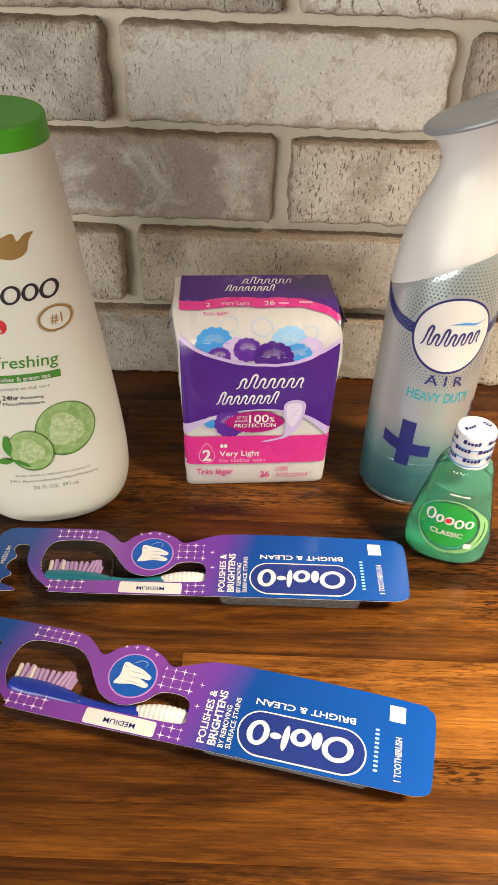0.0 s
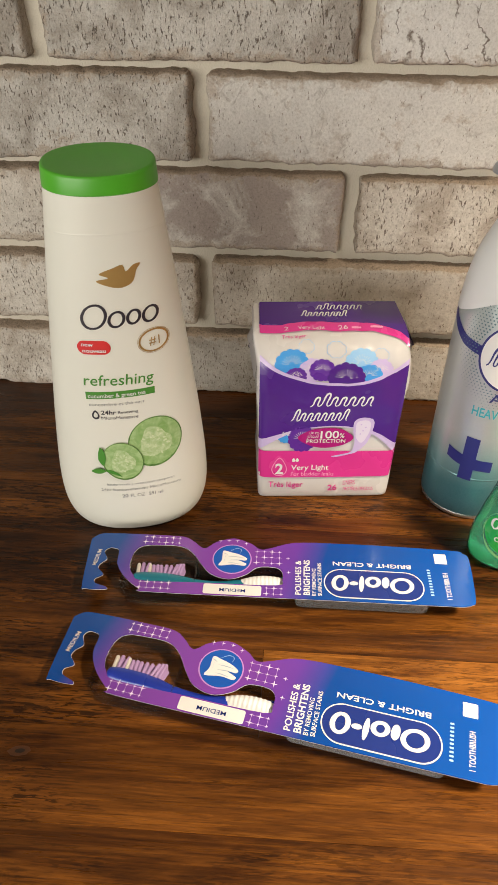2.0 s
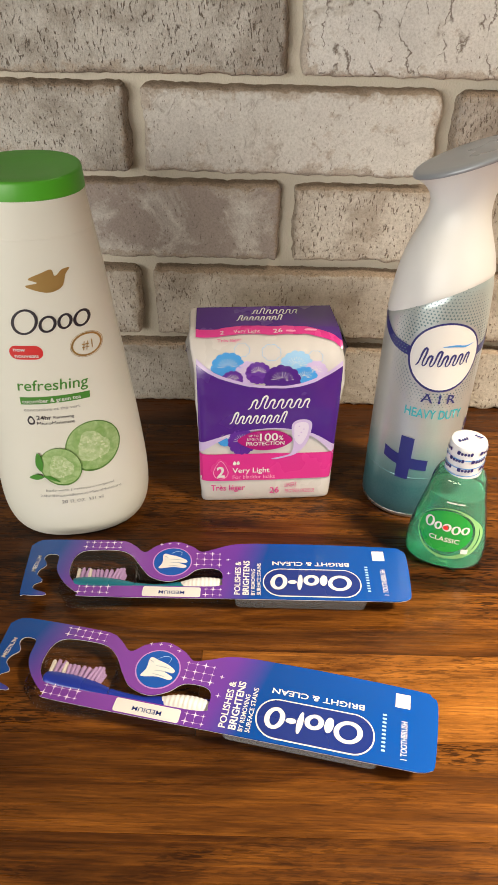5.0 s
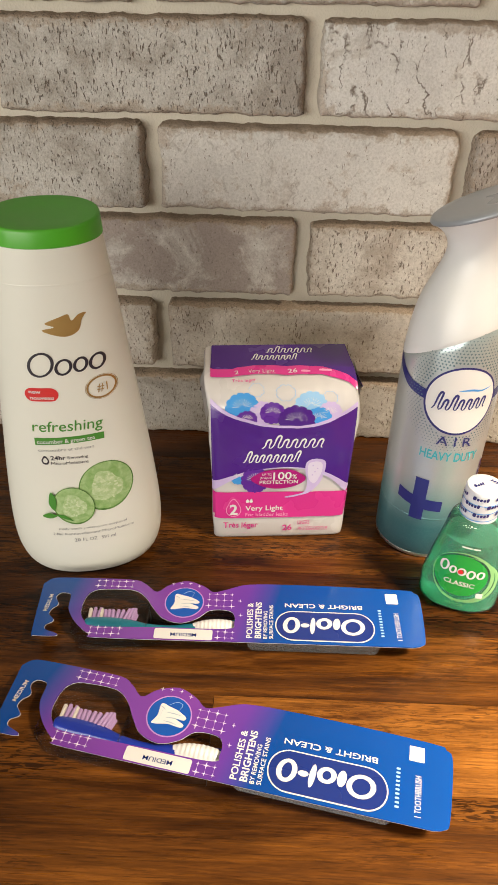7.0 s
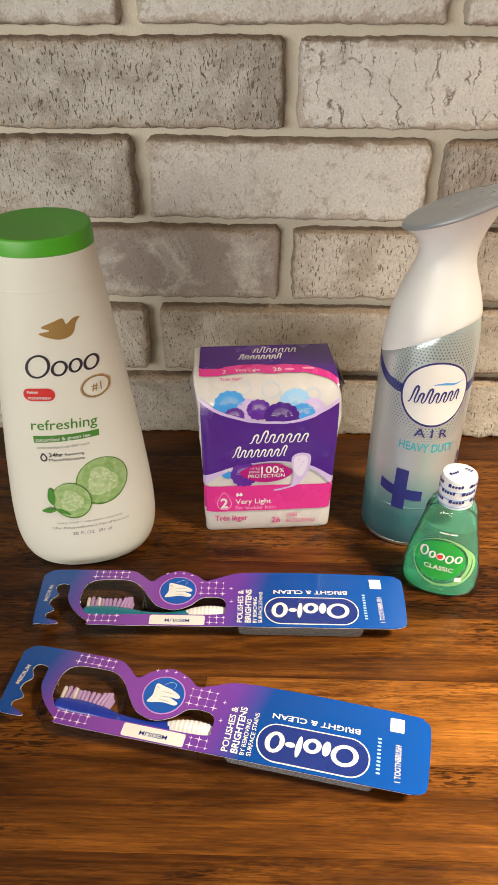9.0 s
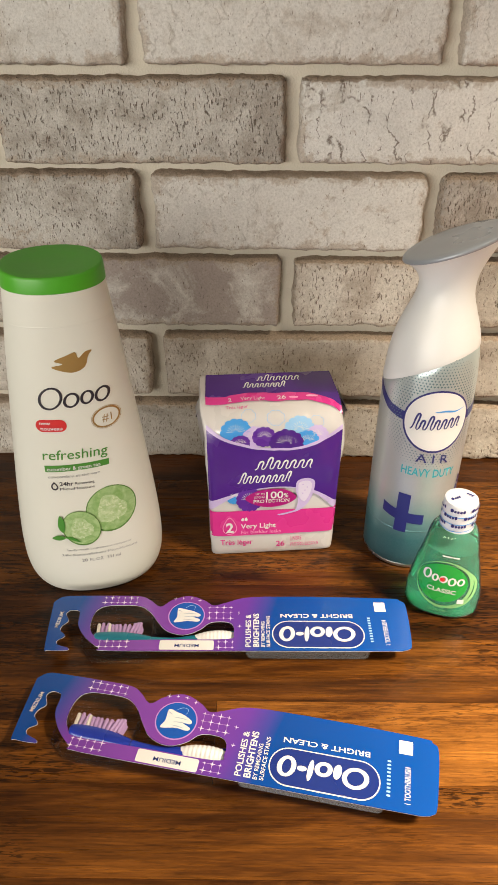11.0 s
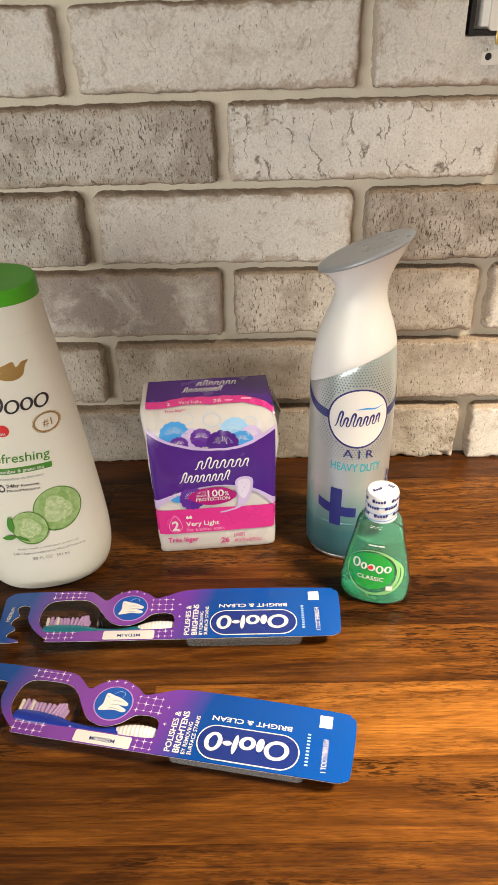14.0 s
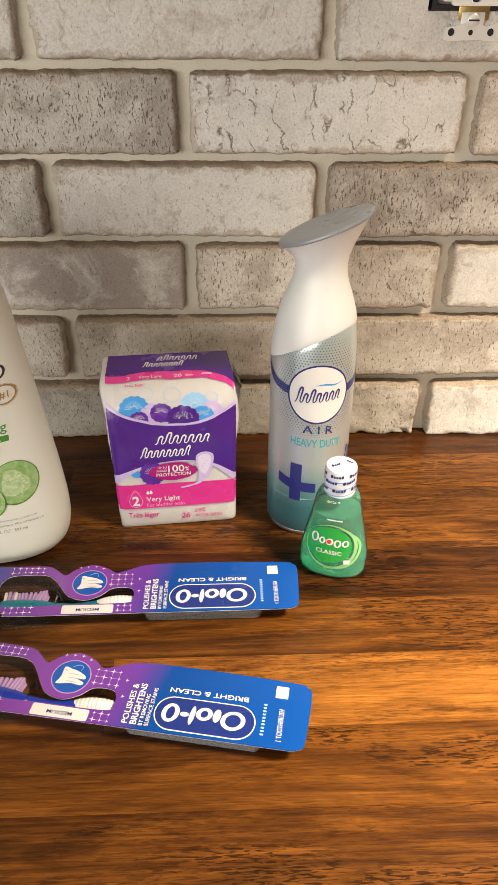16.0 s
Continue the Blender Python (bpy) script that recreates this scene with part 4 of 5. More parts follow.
C1, C2, C3 = can_at(0.0003), can_at(0.00045), can_at(0.0006)
U0, Z0 = 0.0012, 0.1222
left = [(-0.052, 0.1405), (-0.040, 0.1335), (-0.030, 0.1285), (-0.015, 0.1262)]
printed("ring_band", [[curve(left, 5, False) + curve([(u, z - 0.0062) for u, z in reversed(left)], 5, False)]], C1, ink_navy, can, 0.003)
right = [(0.012, 0.1262), (0.026, 0.1275), (0.036, 0.1305), (0.050, 0.1360)]
printed("ring_band", [[curve(right, 5, False) + curve([(u, z - 0.0062) for u, z in reversed(right)], 5, False)]], C1, ink_navy, can, 0.003)
dots = []
for i in range(-17, 18):
    for j in range(-22, 24):
        u, z = U0 + i * 0.0021 + (j % 2) * 0.00105, Z0 + 0.004 + j * 0.00185
        e = math.hypot((u - U0) / 0.0225, (z - Z0) / 0.0232)
        far = math.hypot((u - U0) / 0.036, (z - Z0 - 0.004) / 0.041)
        if e < 1.02 or far > 1.0 or z > 0.1500 + 0.45 * u + 0.0100:
            continue
        s = 0.00095 * (1 - far) ** 0.5 + 0.00005
        dots.append([[(u - s, z), (u, z - s), (u + s, z), (u, z + s)]])
tagged(printed("dot_pattern", dots, C1, dot_ink, can), "", "", "", "stuff")
plate_ = printed("name_plate", [[oval(U0, Z0, 0.0215, 0.0222, 56)]], C2, ink_navy, can, 0.003, "white oval name plate with navy rim")
printed("plate_face", [[oval(U0, Z0 + 0.0002, 0.0202, 0.0209, 56)]], C3, ink_white, plate_, 0.003)
C4 = can_at(0.0008)
printed("brand_mark", squiggle(U0 - 0.0012, Z0 - 0.0048, 0.0300, 0.0068, 7, 0.0013, 0.30, 1.7, (2,), 4), C4, ink_navy, plate_)
printed("brand_mark", [[curve([(U0 - 0.003, Z0 + 0.0075), (U0 + 0.004, Z0 + 0.0088), (U0 + 0.0105, Z0 + 0.0080), (U0 + 0.0165, Z0 + 0.0092), (U0 + 0.0105, Z0 + 0.0070), (U0 + 0.004, Z0 + 0.0076)], 5)]], C4, ink_blue, plate_, 0.003)
lettered("type_text", "A I R", 0.0062, (U0 + 0.0010, 0.0950), C1, ink_navy, can, 0.0215, bold=0.010, rise=-0.07)
lettered("type_text", "HEAVY DUTY", 0.0062, (U0 + 0.0005, 0.0840), C1, ink_teal, can, 0.0365, bold=0.015, rise=-0.07)
plus = curve([(-0.0255, 0.0548), (-0.0190, 0.0526), (-0.0090, 0.0505), (0.0030, 0.0492)], 6, False)
printed("plus_sign", [[plus + [(u, z - 0.0082) for u, z in reversed(plus)]]], C1, ink_navy, can, 0.003, "navy bar of the plus sign")
printed("plus_upright", [[[(-0.0158, 0.0337), (-0.0076, 0.0333), (-0.0074, 0.0655), (-0.0156, 0.0662)]]], C2, ink_navy, can, 0.003, "navy upright of the plus sign")
printed("small_print", bars(0.030, 0.065, ((0.010, 0.006), (0.012,)), 0.0022, 0.005, 80), C1, ink_navy, can, 0.003)

# ---- mouthwash ----
MOUTH_SHAPE = [(0.0, 0.0175, 0.0120), (0.0010, 0.0205, 0.0140), (0.0035, 0.0232, 0.0158), (0.009, 0.0238, 0.0164), (0.016, 0.0238, 0.0165), (0.026, 0.0220, 0.0160), (0.036, 0.0202, 0.0153),
         (0.046, 0.0180, 0.0144), (0.054, 0.0165, 0.0136), (0.061, 0.0153, 0.0130), (0.066, 0.0134, 0.0121), (0.0690, 0.0100, 0.0100)]


MOUTH_SHAPE = smooth_rows(MOUTH_SHAPE)


def liquid(name, colour):
    m, t, p = nodes_of(name)
    p.inputs["Base Color"].default_value = (*colour, 1)
    p.inputs["Roughness"].default_value = 0.04
    p.inputs["IOR"].default_value = 1.34
    p.inputs["Transmission Weight"].default_value = 0.85
    n = put(t, "ShaderNodeTexNoise", Scale=60.0, Detail=2.0)
    c = mixed(t, n.outputs[0], tuple(x * 0.8 for x in colour), colour)
    t.links.new(c, p.inputs["Base Color"])
    return m


green_liquid = liquid("green_liquid", (0.20, 0.95, 0.66))
clear_plastic = clear("clear_plastic", (0.93, 0.97, 0.95), 0.05, 0.05)
label_green = plain("label_green", (0.02, 0.36, 0.06), 0.3, vary=0.12, coat=0.3)
label_rim = plain("label_lime", (0.25, 0.52, 0.22), 0.3, vary=0.2)
mouth = thing("mouthwash_bottle", pose(0.1165, -0.1700, 0.0, 0, 0, -16), "small clear mouthwash bottle with green liquid and white cap", "bottle")
zs = sorted(set([0.0690 * (i / 44) ** 1.15 for i in range(45)]))
shell = part("bottle", loft([ring(*between(MOUTH_SHAPE, z), 2.4, z, 80) for z in zs]), clear_plastic, mouth, "clear plastic bottle")
shell.visible_shadow = False
zs = [0.0012 + 0.0520 * (i / 36) for i in range(37)]
part("liquid", loft([ring(max(0.002, between(MOUTH_SHAPE, z)[0] - 0.0008), max(0.002, between(MOUTH_SHAPE, z)[1] - 0.0008), 2.4, z, 80) for z in zs]), green_liquid, mouth, "bright green mouthwash")
wrap_print = plain("cap_wrap", (0.74, 0.76, 0.80), 0.3, vary=0.03, bump=0.2, grain=200, coat=0.3)
capm = part("cap", loft([ring(r, r, 2, z, 64) for z, r in ((0.0680, 0.0098), (0.0686, 0.0104), (0.0715, 0.0101), (0.0745, 0.0105), (0.0868, 0.0104), (0.0884, 0.0099), (0.0890, 0.0088), (0.0888, 0.005), (0.0886, 0.001))]), wrap_print, mouth, "white sealed cap with blue print")


def cap_at(u, z):
    w = u / 0.0105
    return Vector((0.01085 * math.sin(w), -0.01085 * math.cos(w), z))


rows_ = []
for z, u0 in ((0.0830, -0.014), (0.0775, -0.018), (0.0720, -0.012)):
    for k in range(3):
        rows_ += slabs(u0 + 0.0125 * k, z + 0.0012 * k, (0.0020, 0.0014, 0.0014, 0.0014, 0.0014), (0.0026, 0.0018, 0.0018, 0.0018, 0.0024), 0.0003, 0.15, None, 7)
printed("brand_mark", rows_, cap_at, ink_navy, capm, 0.002)
lines_ = []
for z in (0.0808, 0.0752, 0.0700):
    c = curve([(-0.018, z - 0.0004), (-0.006, z), (0.006, z + 0.0014), (0.018, z + 0.0040)], 6, False)
    lines_.append([c + [(u, q - 0.0005) for u, q in reversed(c)]])
printed("stripe", lines_, cap_at, ink_blue, capm, 0.002)
printed("top_print", slabs(-0.003, -0.003, (0.0016, 0.0012, 0.0012, 0.0012), (0.0024, 0.0016, 0.0018, 0.0022), 0.0004, 0.2, None, 40) + slabs(0.004, 0.003, (0.0012, 0.0012, 0.0012), (0.0018, 0.0018, 0.0022), 0.0004, 0.2, None, -30),
        lambda x, y: Vector((x, y, 0.0893)), ink_navy, capm)


def mouth_at(off):
    def f(u, z):
        a, b = between(MOUTH_SHAPE, z)
        return Vector((u, -b * max(0.0, 1 - abs(u / a) ** 2.4) ** (1 / 2.4) - off, z))
    return f


M1, M2, M3 = mouth_at(0.0003), mouth_at(0.0005), mouth_at(0.0007)
swirl = [[oval(-0.0005, 0.0300, 0.0175, 0.0185, 48, 10), oval(-0.0015, 0.0305, 0.0163, 0.0172, 48, 10)], [oval(0.0010, 0.0290, 0.0185, 0.0172, 48, -20), oval(0.0000, 0.0297, 0.0178, 0.0164, 48, -20)]]
printed("label_swirl", [s_ for s_ in swirl], M1, label_rim, mouth, 0.003)
# an unseen pale sheet, added behind the liquid to brighten it
bounce_paint = plain("back_label", (0.62, 0.80, 0.66), 0.5, vary=0.1)
printed("back_label", [[rounded(-0.0150, 0.0080, 0.0150, 0.0520, 0.004)]], lambda u, z: Vector((u * (1.15 - z * 9), between(MOUTH_SHAPE, z)[1] * max(0.0, 1 - abs(u * (1.15 - z * 9) / between(MOUTH_SHAPE, z)[0]) ** 2.4) ** (1 / 2.4) + 0.0003, z)), bounce_paint, mouth, 0.003, "unseen pale green sheet added to brighten the liquid")
label = printed("label", [[oval(-0.0020, 0.0315, 0.0152, 0.0150, 48)]], M2, label_green, mouth, 0.003, "round green label")
printed("brand_mark", hoops(-0.0020, 0.0322, ((0.0052, 0.0078, 0.0), (0.0044, 0.0056, 0.0), (0.0052, 0.0056, 0.0), (0.0052, 0.0064, -0.0010), (0.0048, 0.0056, 0.0)), 0.0003, 0.0013, 0.10, -0.05), M3, ink_white, label, 0.003)
printed("red_dot", [[oval(-0.0026, 0.0350, 0.0016, 0.0016, 20)]], mouth_at(0.0009), ink_red, label)
lettered("type_text", "CLASSIC", 0.0032, (-0.0020, 0.0262), M3, ink_white, label, 0.0178, bold=0.015, rise=-0.04)
lettered("volume_text", "36 ml", 0.0020, (-0.002, 0.0118), M2, label_rim, mouth, 0.0062)
lettered("volume_text", "(1.2 FL OZ)", 0.0020, (-0.002, 0.0090), M2, label_rim, mouth, 0.0100)
printed("small_print", bars(0.000, 0.0520, ((0.006, 0.004),), 0.0010, 0.0026), M2, ink_white, mouth, 0.003)
printed("patch", [[rounded(0.0088, 0.0172, 0.0128, 0.0208, 0.0003, 2)]], mouth_at(0.0009), ink_white, mouth, 0.002)

# ---- toothbrush packs ----
def card_paint():
    m, t, p = nodes_of("card_print")
    tc = put(t, "ShaderNodeTexCoord")
    sep = put(t, "ShaderNodeSeparateXYZ")
    t.links.new(tc.outputs["Object"], sep.inputs[0])
    skew = put(t, "ShaderNodeMath")
    skew.operation = "MULTIPLY_ADD"
    skew.inputs[1].default_value = -0.25
    t.links.new(sep.outputs["Y"], skew.inputs[0])
    t.links.new(sep.outputs["X"], skew.inputs[2])
    n = put(t, "ShaderNodeMapRange", From_Min=-0.12, From_Max=0.12)
    t.links.new(skew.outputs[0], n.inputs[0])
    blue, purple = (0.001, 0.062, 0.31), (0.19, 0.045, 0.37)
    c = ramp(t, n.outputs[0], ((0.0, blue), (0.075, blue), (0.17, purple), (0.40, (0.22, 0.053, 0.38)), (0.53, (0.14, 0.042, 0.35)), (0.61, (0.001, 0.058, 0.31)), (1.0, (0.001, 0.075, 0.38))))
    g = put(t, "ShaderNodeTexNoise", Scale=40.0, Detail=3.0)
    t.links.new(tc.outputs["Object"], g.inputs["Vector"])
    t.links.new(mixed(t, 0.10, c.outputs[0], mixed(t, g.outputs[0], (0.0, 0.0, 0.0), c.outputs[0]), "MIX"), p.inputs["Base Color"])
    p.inputs["Roughness"].default_value = 0.26
    p.inputs["Coat Weight"].default_value = 0.4
    p.inputs["Coat Roughness"].default_value = 0.12
    b = put(t, "ShaderNodeBump", Strength=0.05, Distance=0.001)
    t.links.new(g.outputs[0], b.inputs["Height"])
    t.links.new(b.outputs[0], p.inputs["Normal"])
    return m


card_print = card_paint()
card_board = plain("card_edge", (0.72, 0.72, 0.74), 0.6)
disc_blue = plain("disc_blue", (0.01, 0.10, 0.50), 0.25, vary=0.35, coat=0.4)
tooth_white = plain("tooth_print", (0.80, 0.80, 0.80), 0.3, vary=0.15, grain=160)
tooth_grey = plain("tooth_shade_print", (0.44, 0.52, 0.62), 0.3, vary=0.15, grain=160)
logo_navy = plain("logo_navy", (0.012, 0.03, 0.20), 0.25, vary=0.05, coat=0.4)
spark = plain("spark_print", (0.80, 0.66, 0.86), 0.3, vary=0.05)
spark_soft = plain("grid_print", (0.50, 0.27, 0.66), 0.3, vary=0.05)
blister_plastic = clear("blister_plastic", (0.97, 0.97, 0.97), 0.12, 0.008, 1.16)
blister_haze = clear("blister_haze", (0.9, 0.9, 0.9), 0.2, 0.22, 1.3)
bristle_lilac = plain("bristle_lilac", (0.46, 0.30, 0.56), 0.5, vary=0.1)
bristle_white = plain("bristle_white", (0.70, 0.66, 0.60), 0.5, vary=0.05)
grip_white = plain("grip_rubber", (0.80, 0.80, 0.80), 0.45, vary=0.04)
handle_teal = plain("handle_teal", (0.012, 0.17, 0.25), 0.28, vary=0.06, coat=0.3)
handle_blue = plain("handle_blue", (0.012, 0.035, 0.36), 0.28, vary=0.06, coat=0.3)

CARD = curve([(-0.1165, 0.0165), (-0.1120, 0.0210), (-0.1040, 0.0222), (-0.0800, 0.0226), (-0.0600, 0.0222), (-0.0525, 0.0185), (-0.0455, 0.0132), (-0.0385, 0.0190), (-0.0275, 0.0228), (-0.0170, 0.0190),
              (-0.0110, 0.0146), (-0.0040, 0.0165), (0.0080, 0.0212), (0.0220, 0.0226)], 5, False)[:-1]
CARD += curve([(0.0220, 0.0226), (0.0600, 0.0228), (0.1060, 0.0216), (0.1125, 0.0196), (0.1155, 0.0140), (0.1140, -0.0150), (0.1115, -0.0200), (0.1060, -0.0216)], 5, False)[:-1]
CARD += curve([(0.1060, -0.0216), (0.0200, -0.0220), (-0.0720, -0.0226), (-0.0800, -0.0205), (-0.0900, -0.0125), (-0.0962, -0.0030), (-0.0972, 0.0060), (-0.0985, 0.0095), (-0.1040, 0.0100), (-0.1062, 0.0065),
               (-0.1035, 0.0010), (-0.1065, -0.0030), (-0.1070, -0.0070), (-0.1030, -0.0115), (-0.1070, -0.0150), (-0.1060, -0.0185), (-0.0990, -0.0210), (-0.1000, -0.0226), (-0.1110, -0.0226), (-0.1135, -0.0195), (-0.1165, 0.0165)], 4, False)[:-1]
WINDOW = curve([(-0.0885, -0.0040), (-0.0880, 0.0070), (-0.0835, 0.0130), (-0.0740, 0.0146), (-0.0600, 0.0142), (-0.0520, 0.0090), (-0.0455, 0.0000), (-0.0390, -0.0070), (-0.0285, -0.0098), (-0.0190, -0.0060),
                (-0.0120, 0.0003), (-0.0020, 0.0010), (0.0025, -0.0020), (0.0030, -0.0090), (-0.0010, -0.0132), (-0.0400, -0.0140), (-0.0780, -0.0148), (-0.0850, -0.0110)], 5)
TOP = 0.0136


def card_at(off):
    return lambda x, y: Vector((x, y, TOP + off))


def star(cx, cy, r):
    return [[(cx + (r if i % 2 == 0 else r * 0.22) * math.cos(i * math.pi / 4), cy + (r if i % 2 == 0 else r * 0.22) * math.sin(i * math.pi / 4)) for i in range(8)]]


def sparkles():
    """Fine grid lines with stars at their crossings, above and below the window and beside the disc."""
    lines, stars = [], []

    def grid(x0, y0, cols, rows, step, skip=()):
        t = 0.00008
        for i in range(cols):
            x = x0 + i * step
            lines.append([[(x - t, y0), (x + t, y0), (x + t, y0 + step * (rows - 1)), (x - t, y0 + step * (rows - 1))]])
            for j in range(rows):
                if (i, j) not in skip:
                    stars.append(star(x, y0 + j * step, 0.0013 if (i * 2 + j) % 3 else 0.0021))
        for j in range(rows):
            y = y0 + j * step
            lines.append([[(x0, y - t), (x0 + step * (cols - 1), y - t), (x0 + step * (cols - 1), y + t), (x0, y + t)]])
    grid(-0.0825, 0.0163, 6, 2, 0.0042)
    grid(-0.0800, -0.0200, 5, 2, 0.0042)
    grid(-0.0130, 0.0035, 4, 3, 0.0046)
    grid(-0.0060, -0.0200, 3, 2, 0.0042)
    for x, y in ((-0.0360, 0.0200), (-0.0310, 0.0207), (-0.0255, 0.0208), (-0.0200, 0.0188), (0.0060, 0.0080), (0.0065, -0.0030)):
        stars.append(star(x, y, 0.0014))
    return lines, stars


def tooth_shape():
    return curve([(-0.0058, 0.0060), (-0.0010, 0.0052), (0.0040, 0.0038), (0.0088, 0.0010), (0.0080, -0.0010), (0.0030, -0.0006), (0.0086, -0.0032), (0.0074, -0.0052), (0.0010, -0.0046), (-0.0055, -0.0058), (-0.0078, -0.0054),
                  (-0.0060, -0.0010)], 5)


def toothbrush(parent, material, label):
    """A brush lying on its side, its head to -x and its bristles to +y."""
    spine = [(-0.0862, -0.0080, 0.0020, 0.0028), (-0.0848, -0.0080, 0.0038, 0.0040), (-0.0790, -0.0080, 0.0047, 0.0045), (-0.0680, -0.0080, 0.0046, 0.0045), (-0.0580, -0.0088, 0.0040, 0.0042), (-0.0480, -0.0100, 0.0030, 0.0036),
             (-0.0350, -0.0104, 0.0027, 0.0035), (-0.0240, -0.0095, 0.0034, 0.0042), (-0.0100, -0.0085, 0.0042, 0.0042), (0.0100, -0.0060, 0.0052, 0.0046), (0.0500, -0.0060, 0.0056, 0.0048), (0.0830, -0.0060, 0.0050, 0.0050), (0.0880, -0.0060, 0.0025, 0.0030)]
    brush = new("toothbrush")
    brush.parent = parent
    tagged(brush, label)
    dense = curve([(a, b) for a, b, _, _ in spine], 4, False)
    sizes = curve([(c, d) for _, _, c, d in spine], 4, False)
    rings_ = [[Vector((x, y + ry * math.cos(w), 0.0066 + rz * math.sin(w))) for w in (2 * math.pi * i / 20 for i in range(20))] for (x, y), (ry, rz) in zip(dense, sizes)]
    part("handle", loft([list(reversed(r)) for r in rings_]), material, brush)
    grip = [[Vector((x, -0.0082 + (0.0050 + 0.00012 * math.sin(x * 2600)) * k * math.cos(w) + 0.06 * (x + 0.01), 0.0080 + (0.0048 + 0.00020 * math.sin(x * 2600)) * k * math.sin(w))) for w in (2 * math.pi * i / 20 for i in range(20))]
            for x, k in [(-0.0250 + 0.034 * s / 84, max(0.05, math.sin(math.pi * (0.02 + 0.96 * s / 84)) ** 0.6)) for s in range(85)]]
    part("grip", loft([list(reversed(r)) for r in grip]), grip_white, brush, "white ribbed rubber grip")
    tuft_me = {}
    for key, mat_ in (("l", bristle_lilac), ("w", bristle_white)):
        bm = loft([[Vector((r * math.cos(w), y, r * math.sin(w))) for w in (2 * math.pi * i / 8 for i in range(8))][::-1] for y, r in ((0.0, 0.0010), (0.0060, 0.00115), (0.0080, 0.0011), (0.0084, 0.0008))])
        me = bpy.data.meshes.new("bristle_tuft")
        bm.to_mesh(me)
        bm.free()
        me.materials.append(mat_)
        tuft_me[key] = me
    rnd = random.Random(3)
    for i in range(12):
        for j in range(3):
            o = new("bristle_tuft", tuft_me["w" if i == 3 or rnd.random() < 0.04 else "l"])
            o.parent = brush
            o.location = (-0.0838 + 0.00230 * i, -0.0058, 0.0042 + 0.0024 * j)
            lean = -9 + 14 * rnd.random() - (8 if i > 6 else 0)
            o.rotation_euler = (0, 0, radians(lean))
            k = 0.90 + 0.14 * rnd.random() - (0.10 if i in (4, 5, 6) else 0) + (0.06 if i > 8 else 0)
            o.scale = (1, k, 1)
    return brush


def tray(x0, y0, x1, y1, r, z0, z1, draft=0.0015):
    rows_ = []
    for k, z in ((1.0, z0), (0.4, z0 - 0.0), (0.0, z1)):
        d = draft * k
        rows_.append([Vector((x, y, z)) for x, y in rounded(x0 + d, y0 + d, x1 - d, y1 - d, r, 5)])
    return loft([rows_[0], rows_[2]], True, False)


